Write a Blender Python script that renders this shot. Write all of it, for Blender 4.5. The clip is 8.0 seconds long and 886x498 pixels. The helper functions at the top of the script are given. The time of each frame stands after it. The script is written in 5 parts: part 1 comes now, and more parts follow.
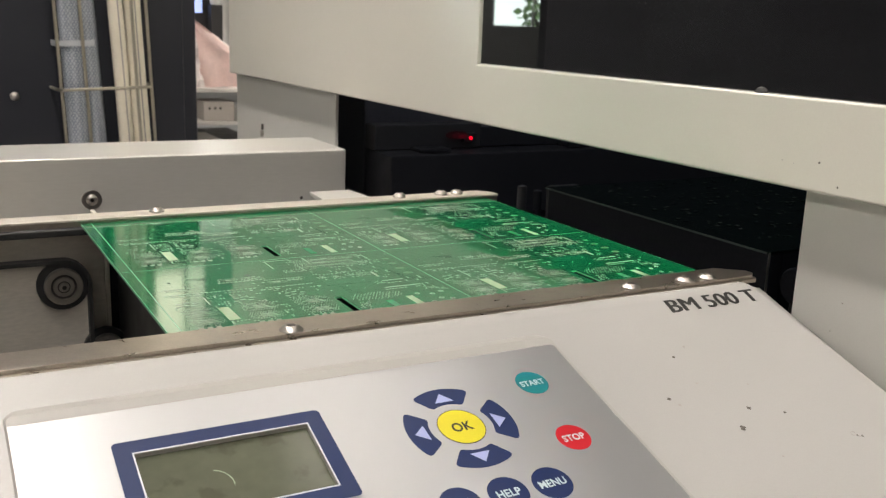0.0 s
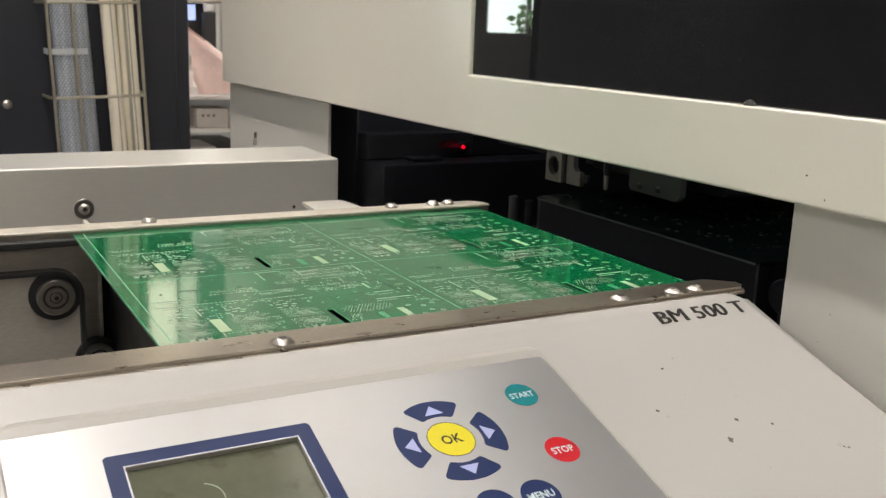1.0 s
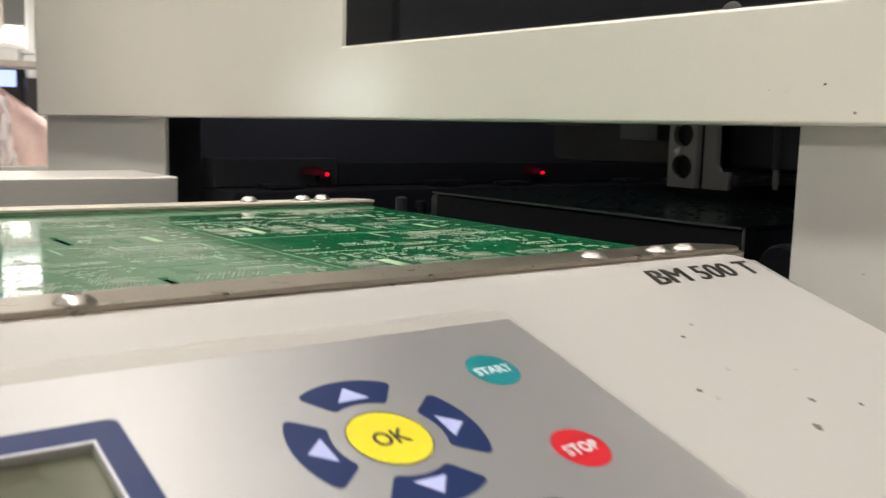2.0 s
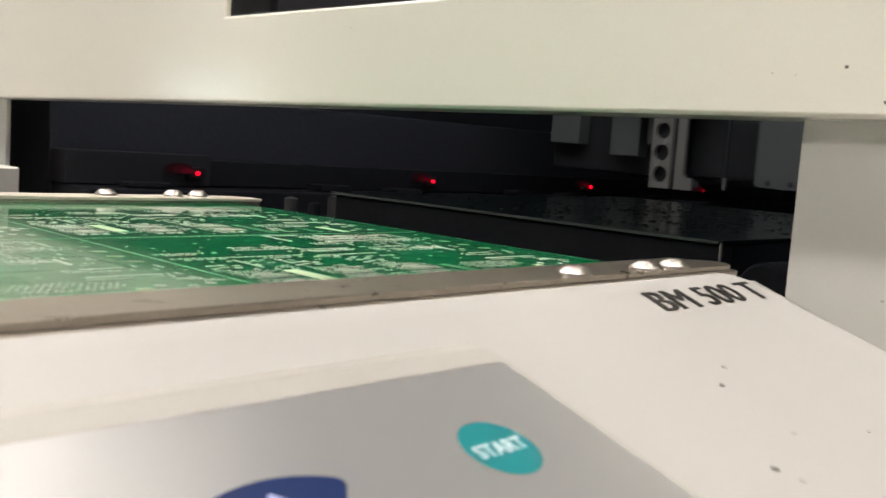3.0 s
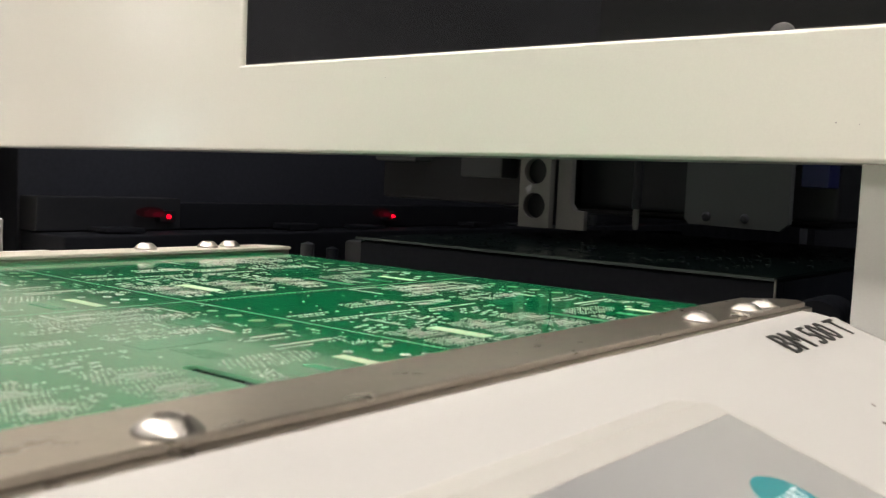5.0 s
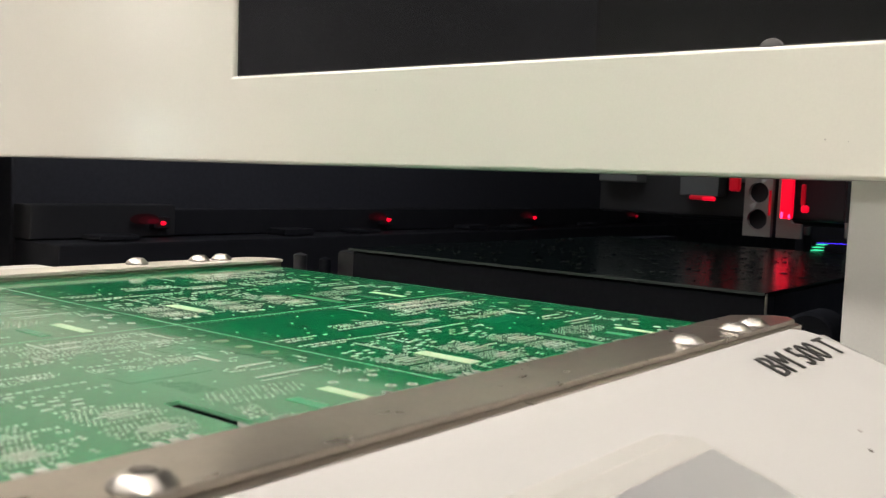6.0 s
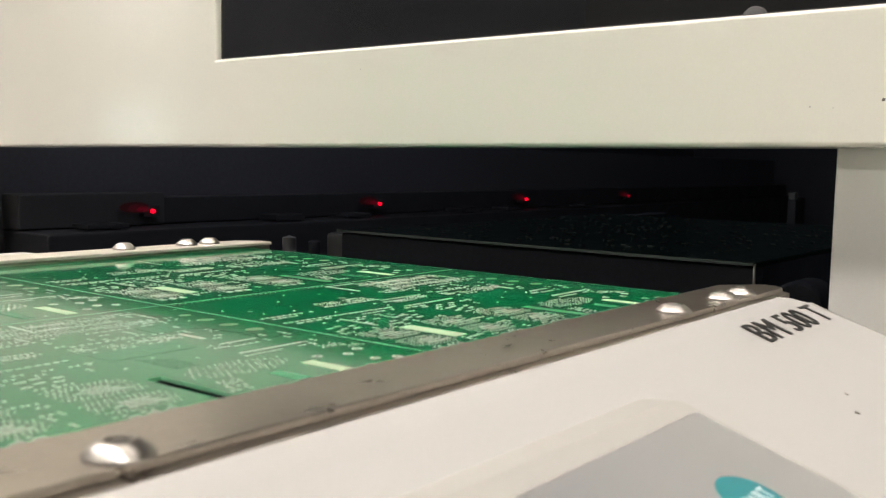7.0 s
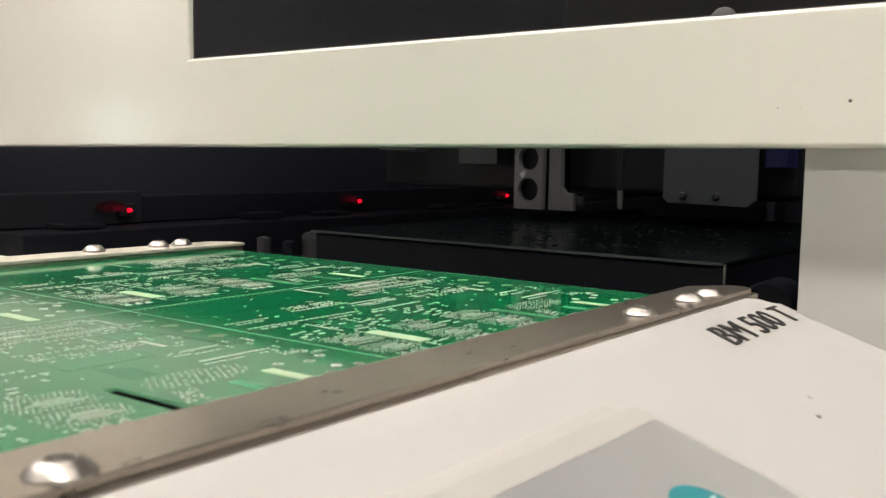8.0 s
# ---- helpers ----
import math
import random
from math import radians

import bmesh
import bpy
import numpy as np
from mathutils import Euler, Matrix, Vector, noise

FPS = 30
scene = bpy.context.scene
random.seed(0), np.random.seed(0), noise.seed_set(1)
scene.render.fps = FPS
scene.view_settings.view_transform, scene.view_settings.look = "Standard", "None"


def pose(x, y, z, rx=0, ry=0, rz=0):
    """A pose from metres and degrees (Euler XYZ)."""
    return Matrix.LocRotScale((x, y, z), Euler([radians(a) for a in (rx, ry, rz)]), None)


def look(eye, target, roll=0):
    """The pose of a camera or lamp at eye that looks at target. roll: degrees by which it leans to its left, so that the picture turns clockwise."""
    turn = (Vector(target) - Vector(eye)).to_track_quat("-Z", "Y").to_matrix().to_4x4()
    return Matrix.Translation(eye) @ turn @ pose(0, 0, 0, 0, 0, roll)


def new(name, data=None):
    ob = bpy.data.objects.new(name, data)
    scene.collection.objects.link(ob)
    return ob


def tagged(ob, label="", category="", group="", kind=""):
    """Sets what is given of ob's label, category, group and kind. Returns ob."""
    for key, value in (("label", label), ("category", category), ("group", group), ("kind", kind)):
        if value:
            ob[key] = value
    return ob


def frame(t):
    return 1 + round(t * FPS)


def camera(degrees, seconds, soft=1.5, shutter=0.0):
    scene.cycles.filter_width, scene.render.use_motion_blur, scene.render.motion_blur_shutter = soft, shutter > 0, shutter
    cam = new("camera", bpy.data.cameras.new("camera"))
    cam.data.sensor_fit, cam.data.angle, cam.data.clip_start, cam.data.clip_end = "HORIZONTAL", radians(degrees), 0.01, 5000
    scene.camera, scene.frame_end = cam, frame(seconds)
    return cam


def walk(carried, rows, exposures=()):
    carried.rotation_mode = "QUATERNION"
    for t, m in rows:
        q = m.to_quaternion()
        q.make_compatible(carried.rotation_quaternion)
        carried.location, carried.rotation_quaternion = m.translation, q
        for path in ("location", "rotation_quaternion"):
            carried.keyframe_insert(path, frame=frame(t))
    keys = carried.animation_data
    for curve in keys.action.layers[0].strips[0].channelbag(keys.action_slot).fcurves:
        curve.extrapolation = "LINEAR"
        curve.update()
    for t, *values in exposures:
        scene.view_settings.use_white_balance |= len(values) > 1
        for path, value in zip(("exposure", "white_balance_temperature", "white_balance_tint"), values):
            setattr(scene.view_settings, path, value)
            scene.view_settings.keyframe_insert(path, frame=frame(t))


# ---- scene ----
cam = camera(49.5, 8.0, 1.3, 0.4)
cam.data.dof.use_dof, cam.data.dof.focus_distance, cam.data.dof.aperture_fstop = True, 0.50, 32.0
PATH = [
    (0, (-0.076, -0.028, 1.096), (0.87, 1.671, 0.63), 2.2),
    (0.5, (-0.078, -0.029, 1.098), (0.87, 1.671, 0.636), 2.2),
    (1, (-0.076, -0.031, 1.1), (0.883, 1.665, 0.647), 2.3),
    (1.5, (-0.047, 0.012, 1.046), (1.015, 1.671, 0.705), 3.3),
    (1.7, (-0.028, 0.056, 1.012), (1.104, 1.68, 0.725), 2.4),
    (2.8, (0.026, 0.213, 0.99), (1.436, 1.614, 0.772), 3.6),
    (3, (0.038, 0.213, 0.985), (1.478, 1.584, 0.775), 4.1),
    (3.5, (0.044, 0.218, 0.984), (1.518, 1.56, 0.819), 3.7),
    (4, (-0.005, 0.249, 0.987), (1.513, 1.544, 0.851), 2.4),
    (4.2, (-0.017, 0.256, 0.989), (1.538, 1.508, 0.869), 3.4),
    (5.3, (-0.018, 0.262, 0.991), (1.554, 1.49, 0.842), 2.6),
    (5.5, (-0.017, 0.263, 0.989), (1.555, 1.49, 0.837), 2.7),
    (6, (-0.015, 0.259, 1.0), (1.556, 1.487, 0.849), 2.4),
    (6.5, (-0.015, 0.255, 0.994), (1.552, 1.486, 0.822), 2.0),
    (7, (-0.012, 0.257, 0.996), (1.565, 1.474, 0.816), 1.2),
    (7.5, (-0.009, 0.256, 0.997), (1.577, 1.458, 0.796), 0.8),
    (8, (-0.007, 0.253, 0.999), (1.588, 1.444, 0.809), 1.0),
]
# exposure of the clip's camera along the way
EXPOSURES = [(0, -0.04), (1.0, -0.06), (1.5, 0.0), (2.8, 0.36), (4.0, 0.41), (8.0, 0.40)]
walk(cam, [(t, look(eye, target, roll)) for t, eye, target, roll in PATH], EXPOSURES)

# ---------------------------------------------------------------- world and lights
world = bpy.data.worlds.new("world")
scene.world = world
world.use_nodes = True
wn = world.node_tree.nodes
sky = wn.new("ShaderNodeTexSky")
sky.sky_type, sky.sun_disc, sky.sun_elevation, sky.sun_rotation = "NISHITA", False, radians(40), radians(200)
wn["Background"].inputs["Strength"].default_value = 0.12
world.node_tree.links.new(sky.outputs["Color"], wn["Background"].inputs["Color"])

LAMP_COLOUR = (1.0, 0.925, 0.868)


def ceiling_lamp(x, y, z, length, watts, width=0.16):
    data = bpy.data.lights.new("ceiling_tube", "AREA")
    data.shape, data.size, data.size_y, data.energy, data.color = "RECTANGLE", width, length, watts, LAMP_COLOUR
    ob = new("ceiling_tube", data)
    ob.matrix_basis = pose(x, y, z)
    return ob


# the first row is unseen, added to brighten faces turned towards -y
TUBE_ROWS = [(-0.1, -3.4, 3.07, 2.6), (-0.25, 1.6, 3.07, 5.6), (-3.2, 2.8, 3.07, 5.0), (-3.2, -4.6, 3.07, 3.0), (2.6, 4.4, 3.07, 4.0), (-0.35, 6.5, 3.07, 4.0), (-5.9, 9.9, 2.6, 0.9)]
TUBE_WATTS = [24, 104, 99, 10, 130, 190, 40]
for (lx, ly, lz, ll), lw in zip(TUBE_ROWS, TUBE_WATTS):
    ceiling_lamp(lx, ly, lz, ll, lw)


# unseen fill lamp added under the machine's roof to lift its dark inside
inside = bpy.data.lights.new("interior_fill", "AREA")
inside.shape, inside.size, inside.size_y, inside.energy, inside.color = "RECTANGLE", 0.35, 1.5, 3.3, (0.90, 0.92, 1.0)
new("interior_fill", inside).matrix_basis = pose(0.52, 0.35, 1.50, 0, -48, 0)


# ---------------------------------------------------------------- materials
def material(name, colour, rough=0.5, metal=0.0, vary=0.08, scale=30.0, fine=400.0, bump=0.0, stretch=(1, 1, 1), coat=0.0, spec=0.5, stain=None, uneven=0.15):
    """A surface with variation at two scales, in world-size object coordinates."""
    m = bpy.data.materials.new(name)
    m.use_nodes = True
    nt = m.node_tree
    n, l = nt.nodes, nt.links
    b = n["Principled BSDF"]
    tc, mp = n.new("ShaderNodeTexCoord"), n.new("ShaderNodeMapping")
    mp.inputs["Scale"].default_value = stretch
    l.new(tc.outputs["Object"], mp.inputs["Vector"])
    big, small = n.new("ShaderNodeTexNoise"), n.new("ShaderNodeTexNoise")
    big.inputs["Scale"].default_value, big.inputs["Detail"].default_value = scale, 5
    small.inputs["Scale"].default_value, small.inputs["Detail"].default_value = fine, 4
    l.new(mp.outputs["Vector"], big.inputs["Vector"])
    l.new(mp.outputs["Vector"], small.inputs["Vector"])
    mix = n.new("ShaderNodeMath")
    mix.operation = "ADD"
    l.new(big.outputs["Fac"], mix.inputs[0])
    l.new(small.outputs["Fac"], mix.inputs[1])
    ramp = n.new("ShaderNodeMapRange")
    ramp.inputs["From Min"].default_value, ramp.inputs["From Max"].default_value = 0.6, 1.4
    ramp.inputs["To Min"].default_value, ramp.inputs["To Max"].default_value = 1 - vary, 1 + vary
    l.new(mix.outputs[0], ramp.inputs["Value"])
    tint = n.new("ShaderNodeVectorMath")
    tint.operation = "SCALE"
    tint.inputs[0].default_value = colour
    l.new(ramp.outputs["Result"], tint.inputs["Scale"])
    out = tint.outputs["Vector"]
    if stain:
        spots = n.new("ShaderNodeTexNoise")
        spots.inputs["Scale"].default_value, spots.inputs["Detail"].default_value = stain[1], 6
        l.new(tc.outputs["Object"], spots.inputs["Vector"])
        cut = n.new("ShaderNodeMapRange")
        cut.inputs["From Min"].default_value, cut.inputs["From Max"].default_value = stain[2], stain[2] + 0.06
        cut.inputs["To Max"].default_value = stain[3]
        l.new(spots.outputs["Fac"], cut.inputs["Value"])
        over = n.new("ShaderNodeMix")
        over.data_type = "RGBA"
        over.inputs["B"].default_value = (*stain[0], 1)
        l.new(cut.outputs["Result"], over.inputs["Factor"])
        l.new(out, over.inputs["A"])
        out = over.outputs["Result"]
    l.new(out, b.inputs["Base Color"])
    rr = n.new("ShaderNodeMapRange")
    rr.inputs["From Min"].default_value, rr.inputs["From Max"].default_value = 0.3, 0.7
    rr.inputs["To Min"].default_value, rr.inputs["To Max"].default_value = max(0.02, rough * (1 - uneven)), min(1, rough * (1 + uneven))
    l.new(big.outputs["Fac"], rr.inputs["Value"])
    l.new(rr.outputs["Result"], b.inputs["Roughness"])
    b.inputs["Metallic"].default_value = metal
    b.inputs["Specular IOR Level"].default_value = spec
    b.inputs["Coat Weight"].default_value = coat
    if bump:
        bp = n.new("ShaderNodeBump")
        bp.inputs["Strength"].default_value, bp.inputs["Distance"].default_value = bump, 0.0006
        l.new(small.outputs["Fac"], bp.inputs["Height"])
        l.new(bp.outputs["Normal"], b.inputs["Normal"])
    return m


def glowing(name, colour, strength):
    m = bpy.data.materials.new(name)
    m.use_nodes = True
    b = m.node_tree.nodes["Principled BSDF"]
    b.inputs["Base Color"].default_value = (*colour, 1)
    b.inputs["Emission Color"].default_value = (*colour, 1)
    b.inputs["Emission Strength"].default_value = strength
    return m


def tinted_glass(name, through_colour):
    """Dark glass: it lets a little light through and mirrors by Fresnel."""
    m = bpy.data.materials.new(name)
    m.use_nodes = True
    n, l = m.node_tree.nodes, m.node_tree.links
    n.remove(n["Principled BSDF"])
    clear, gloss, mix, fres = n.new("ShaderNodeBsdfTransparent"), n.new("ShaderNodeBsdfGlossy"), n.new("ShaderNodeMixShader"), n.new("ShaderNodeFresnel")
    clear.inputs["Color"].default_value = (*through_colour, 1)
    gloss.inputs["Color"].default_value = (1, 1, 1, 1)
    gloss.inputs["Roughness"].default_value = 0.015
    fres.inputs["IOR"].default_value = 1.5
    l.new(fres.outputs["Fac"], mix.inputs["Fac"])
    l.new(clear.outputs["BSDF"], mix.inputs[1])
    l.new(gloss.outputs["BSDF"], mix.inputs[2])
    # thin dusty haze put into the pane's colour to lift its black
    dust_haze, veil = n.new("ShaderNodeBsdfDiffuse"), n.new("ShaderNodeMixShader")
    dust_haze.inputs["Color"].default_value = (0.50, 0.50, 0.56, 1)
    noise, amount = n.new("ShaderNodeTexNoise"), n.new("ShaderNodeMapRange")
    noise.inputs["Scale"].default_value, noise.inputs["Detail"].default_value = 9.0, 4.0
    amount.inputs["From Min"].default_value, amount.inputs["From Max"].default_value = 0.3, 0.7
    amount.inputs["To Min"].default_value, amount.inputs["To Max"].default_value = 0.011, 0.018
    coords = n.new("ShaderNodeTexCoord")
    l.new(coords.outputs["Object"], noise.inputs["Vector"])
    l.new(noise.outputs["Fac"], amount.inputs["Value"])
    l.new(amount.outputs["Result"], veil.inputs["Fac"])
    l.new(mix.outputs["Shader"], veil.inputs[1])
    l.new(dust_haze.outputs["BSDF"], veil.inputs[2])
    l.new(veil.outputs["Shader"], n["Material Output"].inputs["Surface"])
    return m


HOUSING = material("cream_powder_coat", (0.70, 0.675, 0.60), 0.185, uneven=0.03, vary=0.025, scale=6, fine=900, bump=0.03, stain=((0.45, 0.42, 0.36), 70, 0.78, 0.35))
WALL_PAINT = material("grey_white_lacquer", (0.62, 0.605, 0.565), 0.42, vary=0.03, scale=7, fine=900, bump=0.05, stain=((0.4, 0.37, 0.32), 55, 0.76, 0.4))
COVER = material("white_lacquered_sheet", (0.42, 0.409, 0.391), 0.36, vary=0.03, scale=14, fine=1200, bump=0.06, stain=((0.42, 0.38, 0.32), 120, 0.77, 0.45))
STEEL = material("brushed_stainless", (0.43, 0.383, 0.325), 0.285, 0.92, vary=0.13, scale=110, fine=1300, stretch=(0.8, 1, 1), uneven=0.05, stain=((0.33, 0.29, 0.245), 150, 0.54, 0.12))
RAIL_ALU = material("matt_aluminium_rail", (0.62, 0.575, 0.50), 0.46, 0.55, vary=0.12, scale=160, fine=1300, stretch=(0.5, 1, 1), uneven=0.05, stain=((0.42, 0.37, 0.31), 60, 0.60, 0.35))
GUARD = material("satin_stainless_sheet", (0.76, 0.74, 0.70), 0.345, 0.58, vary=0.05, scale=12, fine=500, stretch=(0.15, 1, 1))
PLATE = material("grey_zinc_plate", (0.70, 0.655, 0.585), 0.33, 0.55, vary=0.14, scale=20, fine=500, stretch=(0.3, 1, 1), uneven=0.1)
SCREW = material("polished_screw_steel", (0.50, 0.47, 0.43), 0.30, 1.0, uneven=0.05, vary=0.08, scale=300, fine=2500)
SOCKET = material("dark_hex_socket", (0.10, 0.095, 0.09), 0.4, 0.9)
MASK = material("green_solder_mask", (0.002, 0.132, 0.047), 0.075, vary=0.14, scale=45, fine=700, bump=0.02, coat=0.0, spec=0.45)
LAMINATE = material("pale_green_laminate_edge", (0.15, 0.38, 0.22), 0.45, vary=0.12, scale=200, fine=2000)
PAD = material("tinned_copper", (0.40, 0.40, 0.35), 0.42, 0.35, vary=0.18, scale=900, fine=3000, bump=0.1)
SILK = material("pale_silkscreen_ink", (0.36, 0.45, 0.30), 0.5, vary=0.04)
TRACE = material("raised_green_copper", (0.005, 0.175, 0.070), 0.14, vary=0.08, scale=60, fine=900)
SCORE = material("pale_score_line", (0.21, 0.36, 0.25), 0.5, vary=0.15, scale=200)
BARE = material("pale_bare_laminate", (0.06, 0.25, 0.13), 0.25, vary=0.08)
OVAL = material("dull_brown_copper", (0.09, 0.13, 0.07), 0.35, vary=0.1)
BLACK = material("matt_black_plastic", (0.016, 0.016, 0.017), 0.5, vary=0.2, bump=0.05)
RUBBER = material("dull_grey_rubber", (0.05, 0.048, 0.046), 0.6, vary=0.1)
BELT = material("black_rubber_belt", (0.018, 0.018, 0.018), 0.6, vary=0.15)
BAR = material("deep_black_bar", (0.018, 0.019, 0.023), 0.7, vary=0.15, spec=0.05)
# board inside the machine: darker colours stand for the shade it lies in
SHADED_MASK = material("shaded_solder_mask", (0.003, 0.007, 0.006), 0.19, vary=0.2, scale=60, fine=700, spec=0.2)
SHADED_EDGE = material("shaded_board_edge", (0.042, 0.058, 0.052), 0.5, vary=0.15, scale=200)
SHADED_PART = material("shaded_mounted_part", (0.019, 0.023, 0.019), 0.6, vary=0.3, scale=300, spec=0.2)
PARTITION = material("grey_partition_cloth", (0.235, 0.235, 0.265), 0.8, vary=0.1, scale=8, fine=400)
CABINET = material("anthracite_lacquer", (0.017, 0.0185, 0.026), 0.42, vary=0.06, scale=10, fine=800, bump=0.05)
INNER = material("dark_machine_lining", (0.056, 0.056, 0.066), 0.6, vary=0.2, scale=8, fine=200)
INNER_DARK = material("dark_feeder_part", (0.020, 0.020, 0.024), 0.6, vary=0.2, scale=40)
INNER_GREY = material("grey_machine_part", (0.040, 0.039, 0.041), 0.6, vary=0.12, scale=25, fine=300)
HEAD_ALU = material("anodised_head_plate", (0.23, 0.216, 0.188), 0.42, 0.15, vary=0.08, scale=60, fine=900)
HEAD_GREY = material("light_grey_head_cover", (0.100, 0.102, 0.095), 0.6, vary=0.06, scale=25, fine=500)
DEEP_BLUE = material("dark_blue_plastic", (0.016, 0.020, 0.085), 0.45, vary=0.1)
MEMBRANE = material("silver_white_membrane", (0.56, 0.56, 0.565), 0.34, 0.72, vary=0.02, scale=12, fine=1500, uneven=0.03)
BEZEL = material("off_white_bezel", (0.385, 0.372, 0.345), 0.36, vary=0.03, scale=30, fine=900)
BLUE = material("navy_key_print", (0.013, 0.026, 0.092), 0.38, vary=0.06, scale=80, fine=1200, spec=0.35)
LILAC = material("pale_blue_arrow_print", (0.42, 0.46, 0.72), 0.36, vary=0.04)
YELLOW = material("yellow_key_print", (0.68, 0.59, 0.035), 0.33, vary=0.05, scale=80, fine=1200)
TEAL = material("teal_key_print", (0.010, 0.185, 0.205), 0.33, vary=0.05, scale=80, fine=1200)
RED = material("red_key_print", (0.50, 0.016, 0.026), 0.33, vary=0.05, scale=80, fine=1200)
INK = material("black_ink", (0.02, 0.019, 0.018), 0.5, vary=0.2, scale=400, fine=2500)
PALE_INK = material("pale_key_lettering", (0.55, 0.66, 0.68), 0.4, vary=0.05)
LCD = material("olive_liquid_crystal", (0.098, 0.105, 0.072), 0.14, vary=0.12, scale=45, fine=160, stain=((0.060, 0.055, 0.036), 55, 0.56, 0.55))
LCD_EDGE = material("silver_display_edge", (0.68, 0.69, 0.74), 0.3, vary=0.03)
CHIP = material("chipped_paint_grime", (0.11, 0.095, 0.08), 0.7, vary=0.3, scale=600)
SCUFF = material("grey_scuff", (0.40, 0.37, 0.34), 0.6, vary=0.2, scale=600)
DARK_GLASS = tinted_glass("black_tinted_glass", (0.006, 0.006, 0.0065))
WIRE = material("dull_wire_steel", (0.50, 0.465, 0.375), 0.34, 0.9, vary=0.12, scale=90)
HOSE = material("dark_blue_hose_core", (0.29, 0.325, 0.38), 0.55, vary=0.12, scale=120, fine=900, bump=0.2)
BRAID = material("grey_blue_braid", (0.50, 0.53, 0.575), 0.5, vary=0.10, scale=120, fine=900)
CONDUIT = material("ivory_corrugated_conduit", (0.86, 0.80, 0.66), 0.5, vary=0.06, scale=30, fine=600)
TIE = material("translucent_cable_tie", (0.52, 0.54, 0.56), 0.35, vary=0.04)
PINK = material("pink_antistatic_film", (0.84, 0.63, 0.585), 0.33, uneven=0.1, vary=0.10, scale=30, fine=200, bump=0.3)
FILM = material("whitish_packing_film", (0.80, 0.72, 0.70), 0.32, vary=0.10, scale=60, uneven=0.1)
CARTON = material("grey_brown_box", (0.42, 0.38, 0.34), 0.6, vary=0.1)
SHELF = material("light_bench_laminate", (0.55, 0.52, 0.48), 0.45, vary=0.06)
FRAME_WHITE = material("white_profile", (0.72, 0.72, 0.70), 0.4, vary=0.05)
FLOOR = material("grey_epoxy_floor", (0.30, 0.31, 0.31), 0.37, vary=0.08, scale=2, fine=60)
PLASTER = material("grey_hall_wall", (0.62, 0.61, 0.59), 0.8, vary=0.04, scale=2, fine=80)
CEILING = material("white_ceiling_tiles", (0.78, 0.78, 0.75), 0.85, vary=0.03, scale=2, fine=80)
TUBE_GLOW = glowing("fluorescent_tube", (1.0, 0.97, 0.90), 9.0)
SCREEN_GLOW = glowing("blue_white_screen", (0.45, 0.55, 0.95), 1.1)
LED_GLOW = glowing("red_indicator", (1.0, 0.002, 0.02), 1.6)
LED_FAINT = glowing("faint_red_indicator", (0.55, 0.002, 0.02), 0.30)
LED_HALOS = [glowing("faint_red_halo", (0.022, 0.002, 0.003), 0.22), glowing("dim_red_halo", (0.034, 0.002, 0.004), 0.40), glowing("red_halo", (0.06, 0.001, 0.005), 0.60)]
STROBE = glowing("red_strobe", (1.0, 0.012, 0.06), 7.0)
STROBE_LIT = glowing("red_strobe_glow", (0.9, 0.0, 0.022), 0.62)
STROBE_DIM = glowing("dim_red_strobe_glow", (0.5, 0.0, 0.010), 0.22)
BLUE_LASER = glowing("blue_laser_line", (0.06, 0.02, 1.0), 1.6)
GREEN_SPOT = glowing("green_laser_spot", (0.05, 0.8, 0.35), 0.9)
PALE_SCREEN = glowing("pale_lit_screen", (1.0, 0.93, 0.74), 2.2)
PALE_KEYS = glowing("pale_lit_keys", (1.0, 0.95, 0.80), 1.1)
BENCH_GLOW = glowing("bench_lamp_diffuser", (1.0, 0.98, 0.93), 5.0)
OUTDOOR = glowing("bright_sky_backdrop", (0.88, 1.0, 0.95), 14.0)
LEAF = material("window_tree_leaf", (0.30, 0.46, 0.20), 0.6, vary=0.3)


# ---------------------------------------------------------------- mesh helpers
def weighted_normals(me, limit):
    """Corner normals weighted by area, so that flat faces stay flat beside their rounded edges."""
    polys = me.polygons
    around = {}
    for p in polys:
        for v in p.vertices:
            around.setdefault(v, []).append(p.index)
    facing = [p.normal.copy() for p in polys]
    area = [p.area for p in polys]
    out = []
    for p in polys:
        for v in p.vertices:
            n = Vector((0, 0, 0))
            for q in around[v]:
                if facing[q].dot(facing[p.index]) > limit:
                    n += facing[q] * area[q]
            out.append(n.normalized() if n.length > 1e-14 else facing[p.index])
    me.normals_split_custom_set(out)


def finish(bm, name, mat, smooth=38):
    bmesh.ops.recalc_face_normals(bm, faces=bm.faces)
    me = bpy.data.meshes.new(name)
    bm.to_mesh(me)
    bm.free()
    if mat:
        me.materials.append(mat)
    if smooth:
        me.polygons.foreach_set("use_smooth", [True] * len(me.polygons))
        me.set_sharp_from_angle(angle=radians(smooth))
        weighted_normals(me, math.cos(radians(smooth)))
    return me


def part(name, bm, mat, parent, label="", m=None, smooth=38):
    me = bm if isinstance(bm, bpy.types.Mesh) else finish(bm, name, mat, smooth)
    ob = new(name, me)
    ob.parent = parent
    if m is not None:
        ob.matrix_basis = m
    return tagged(ob, label)


def thing(name, label, category, m=None, group="", kind="", bm=None, mat=None, smooth=38):
    data = finish(bm, name, mat, smooth) if bm is not None else None
    ob = new(name, data)
    if m is not None:
        ob.matrix_basis = m
    return tagged(ob, label, category, group, kind)


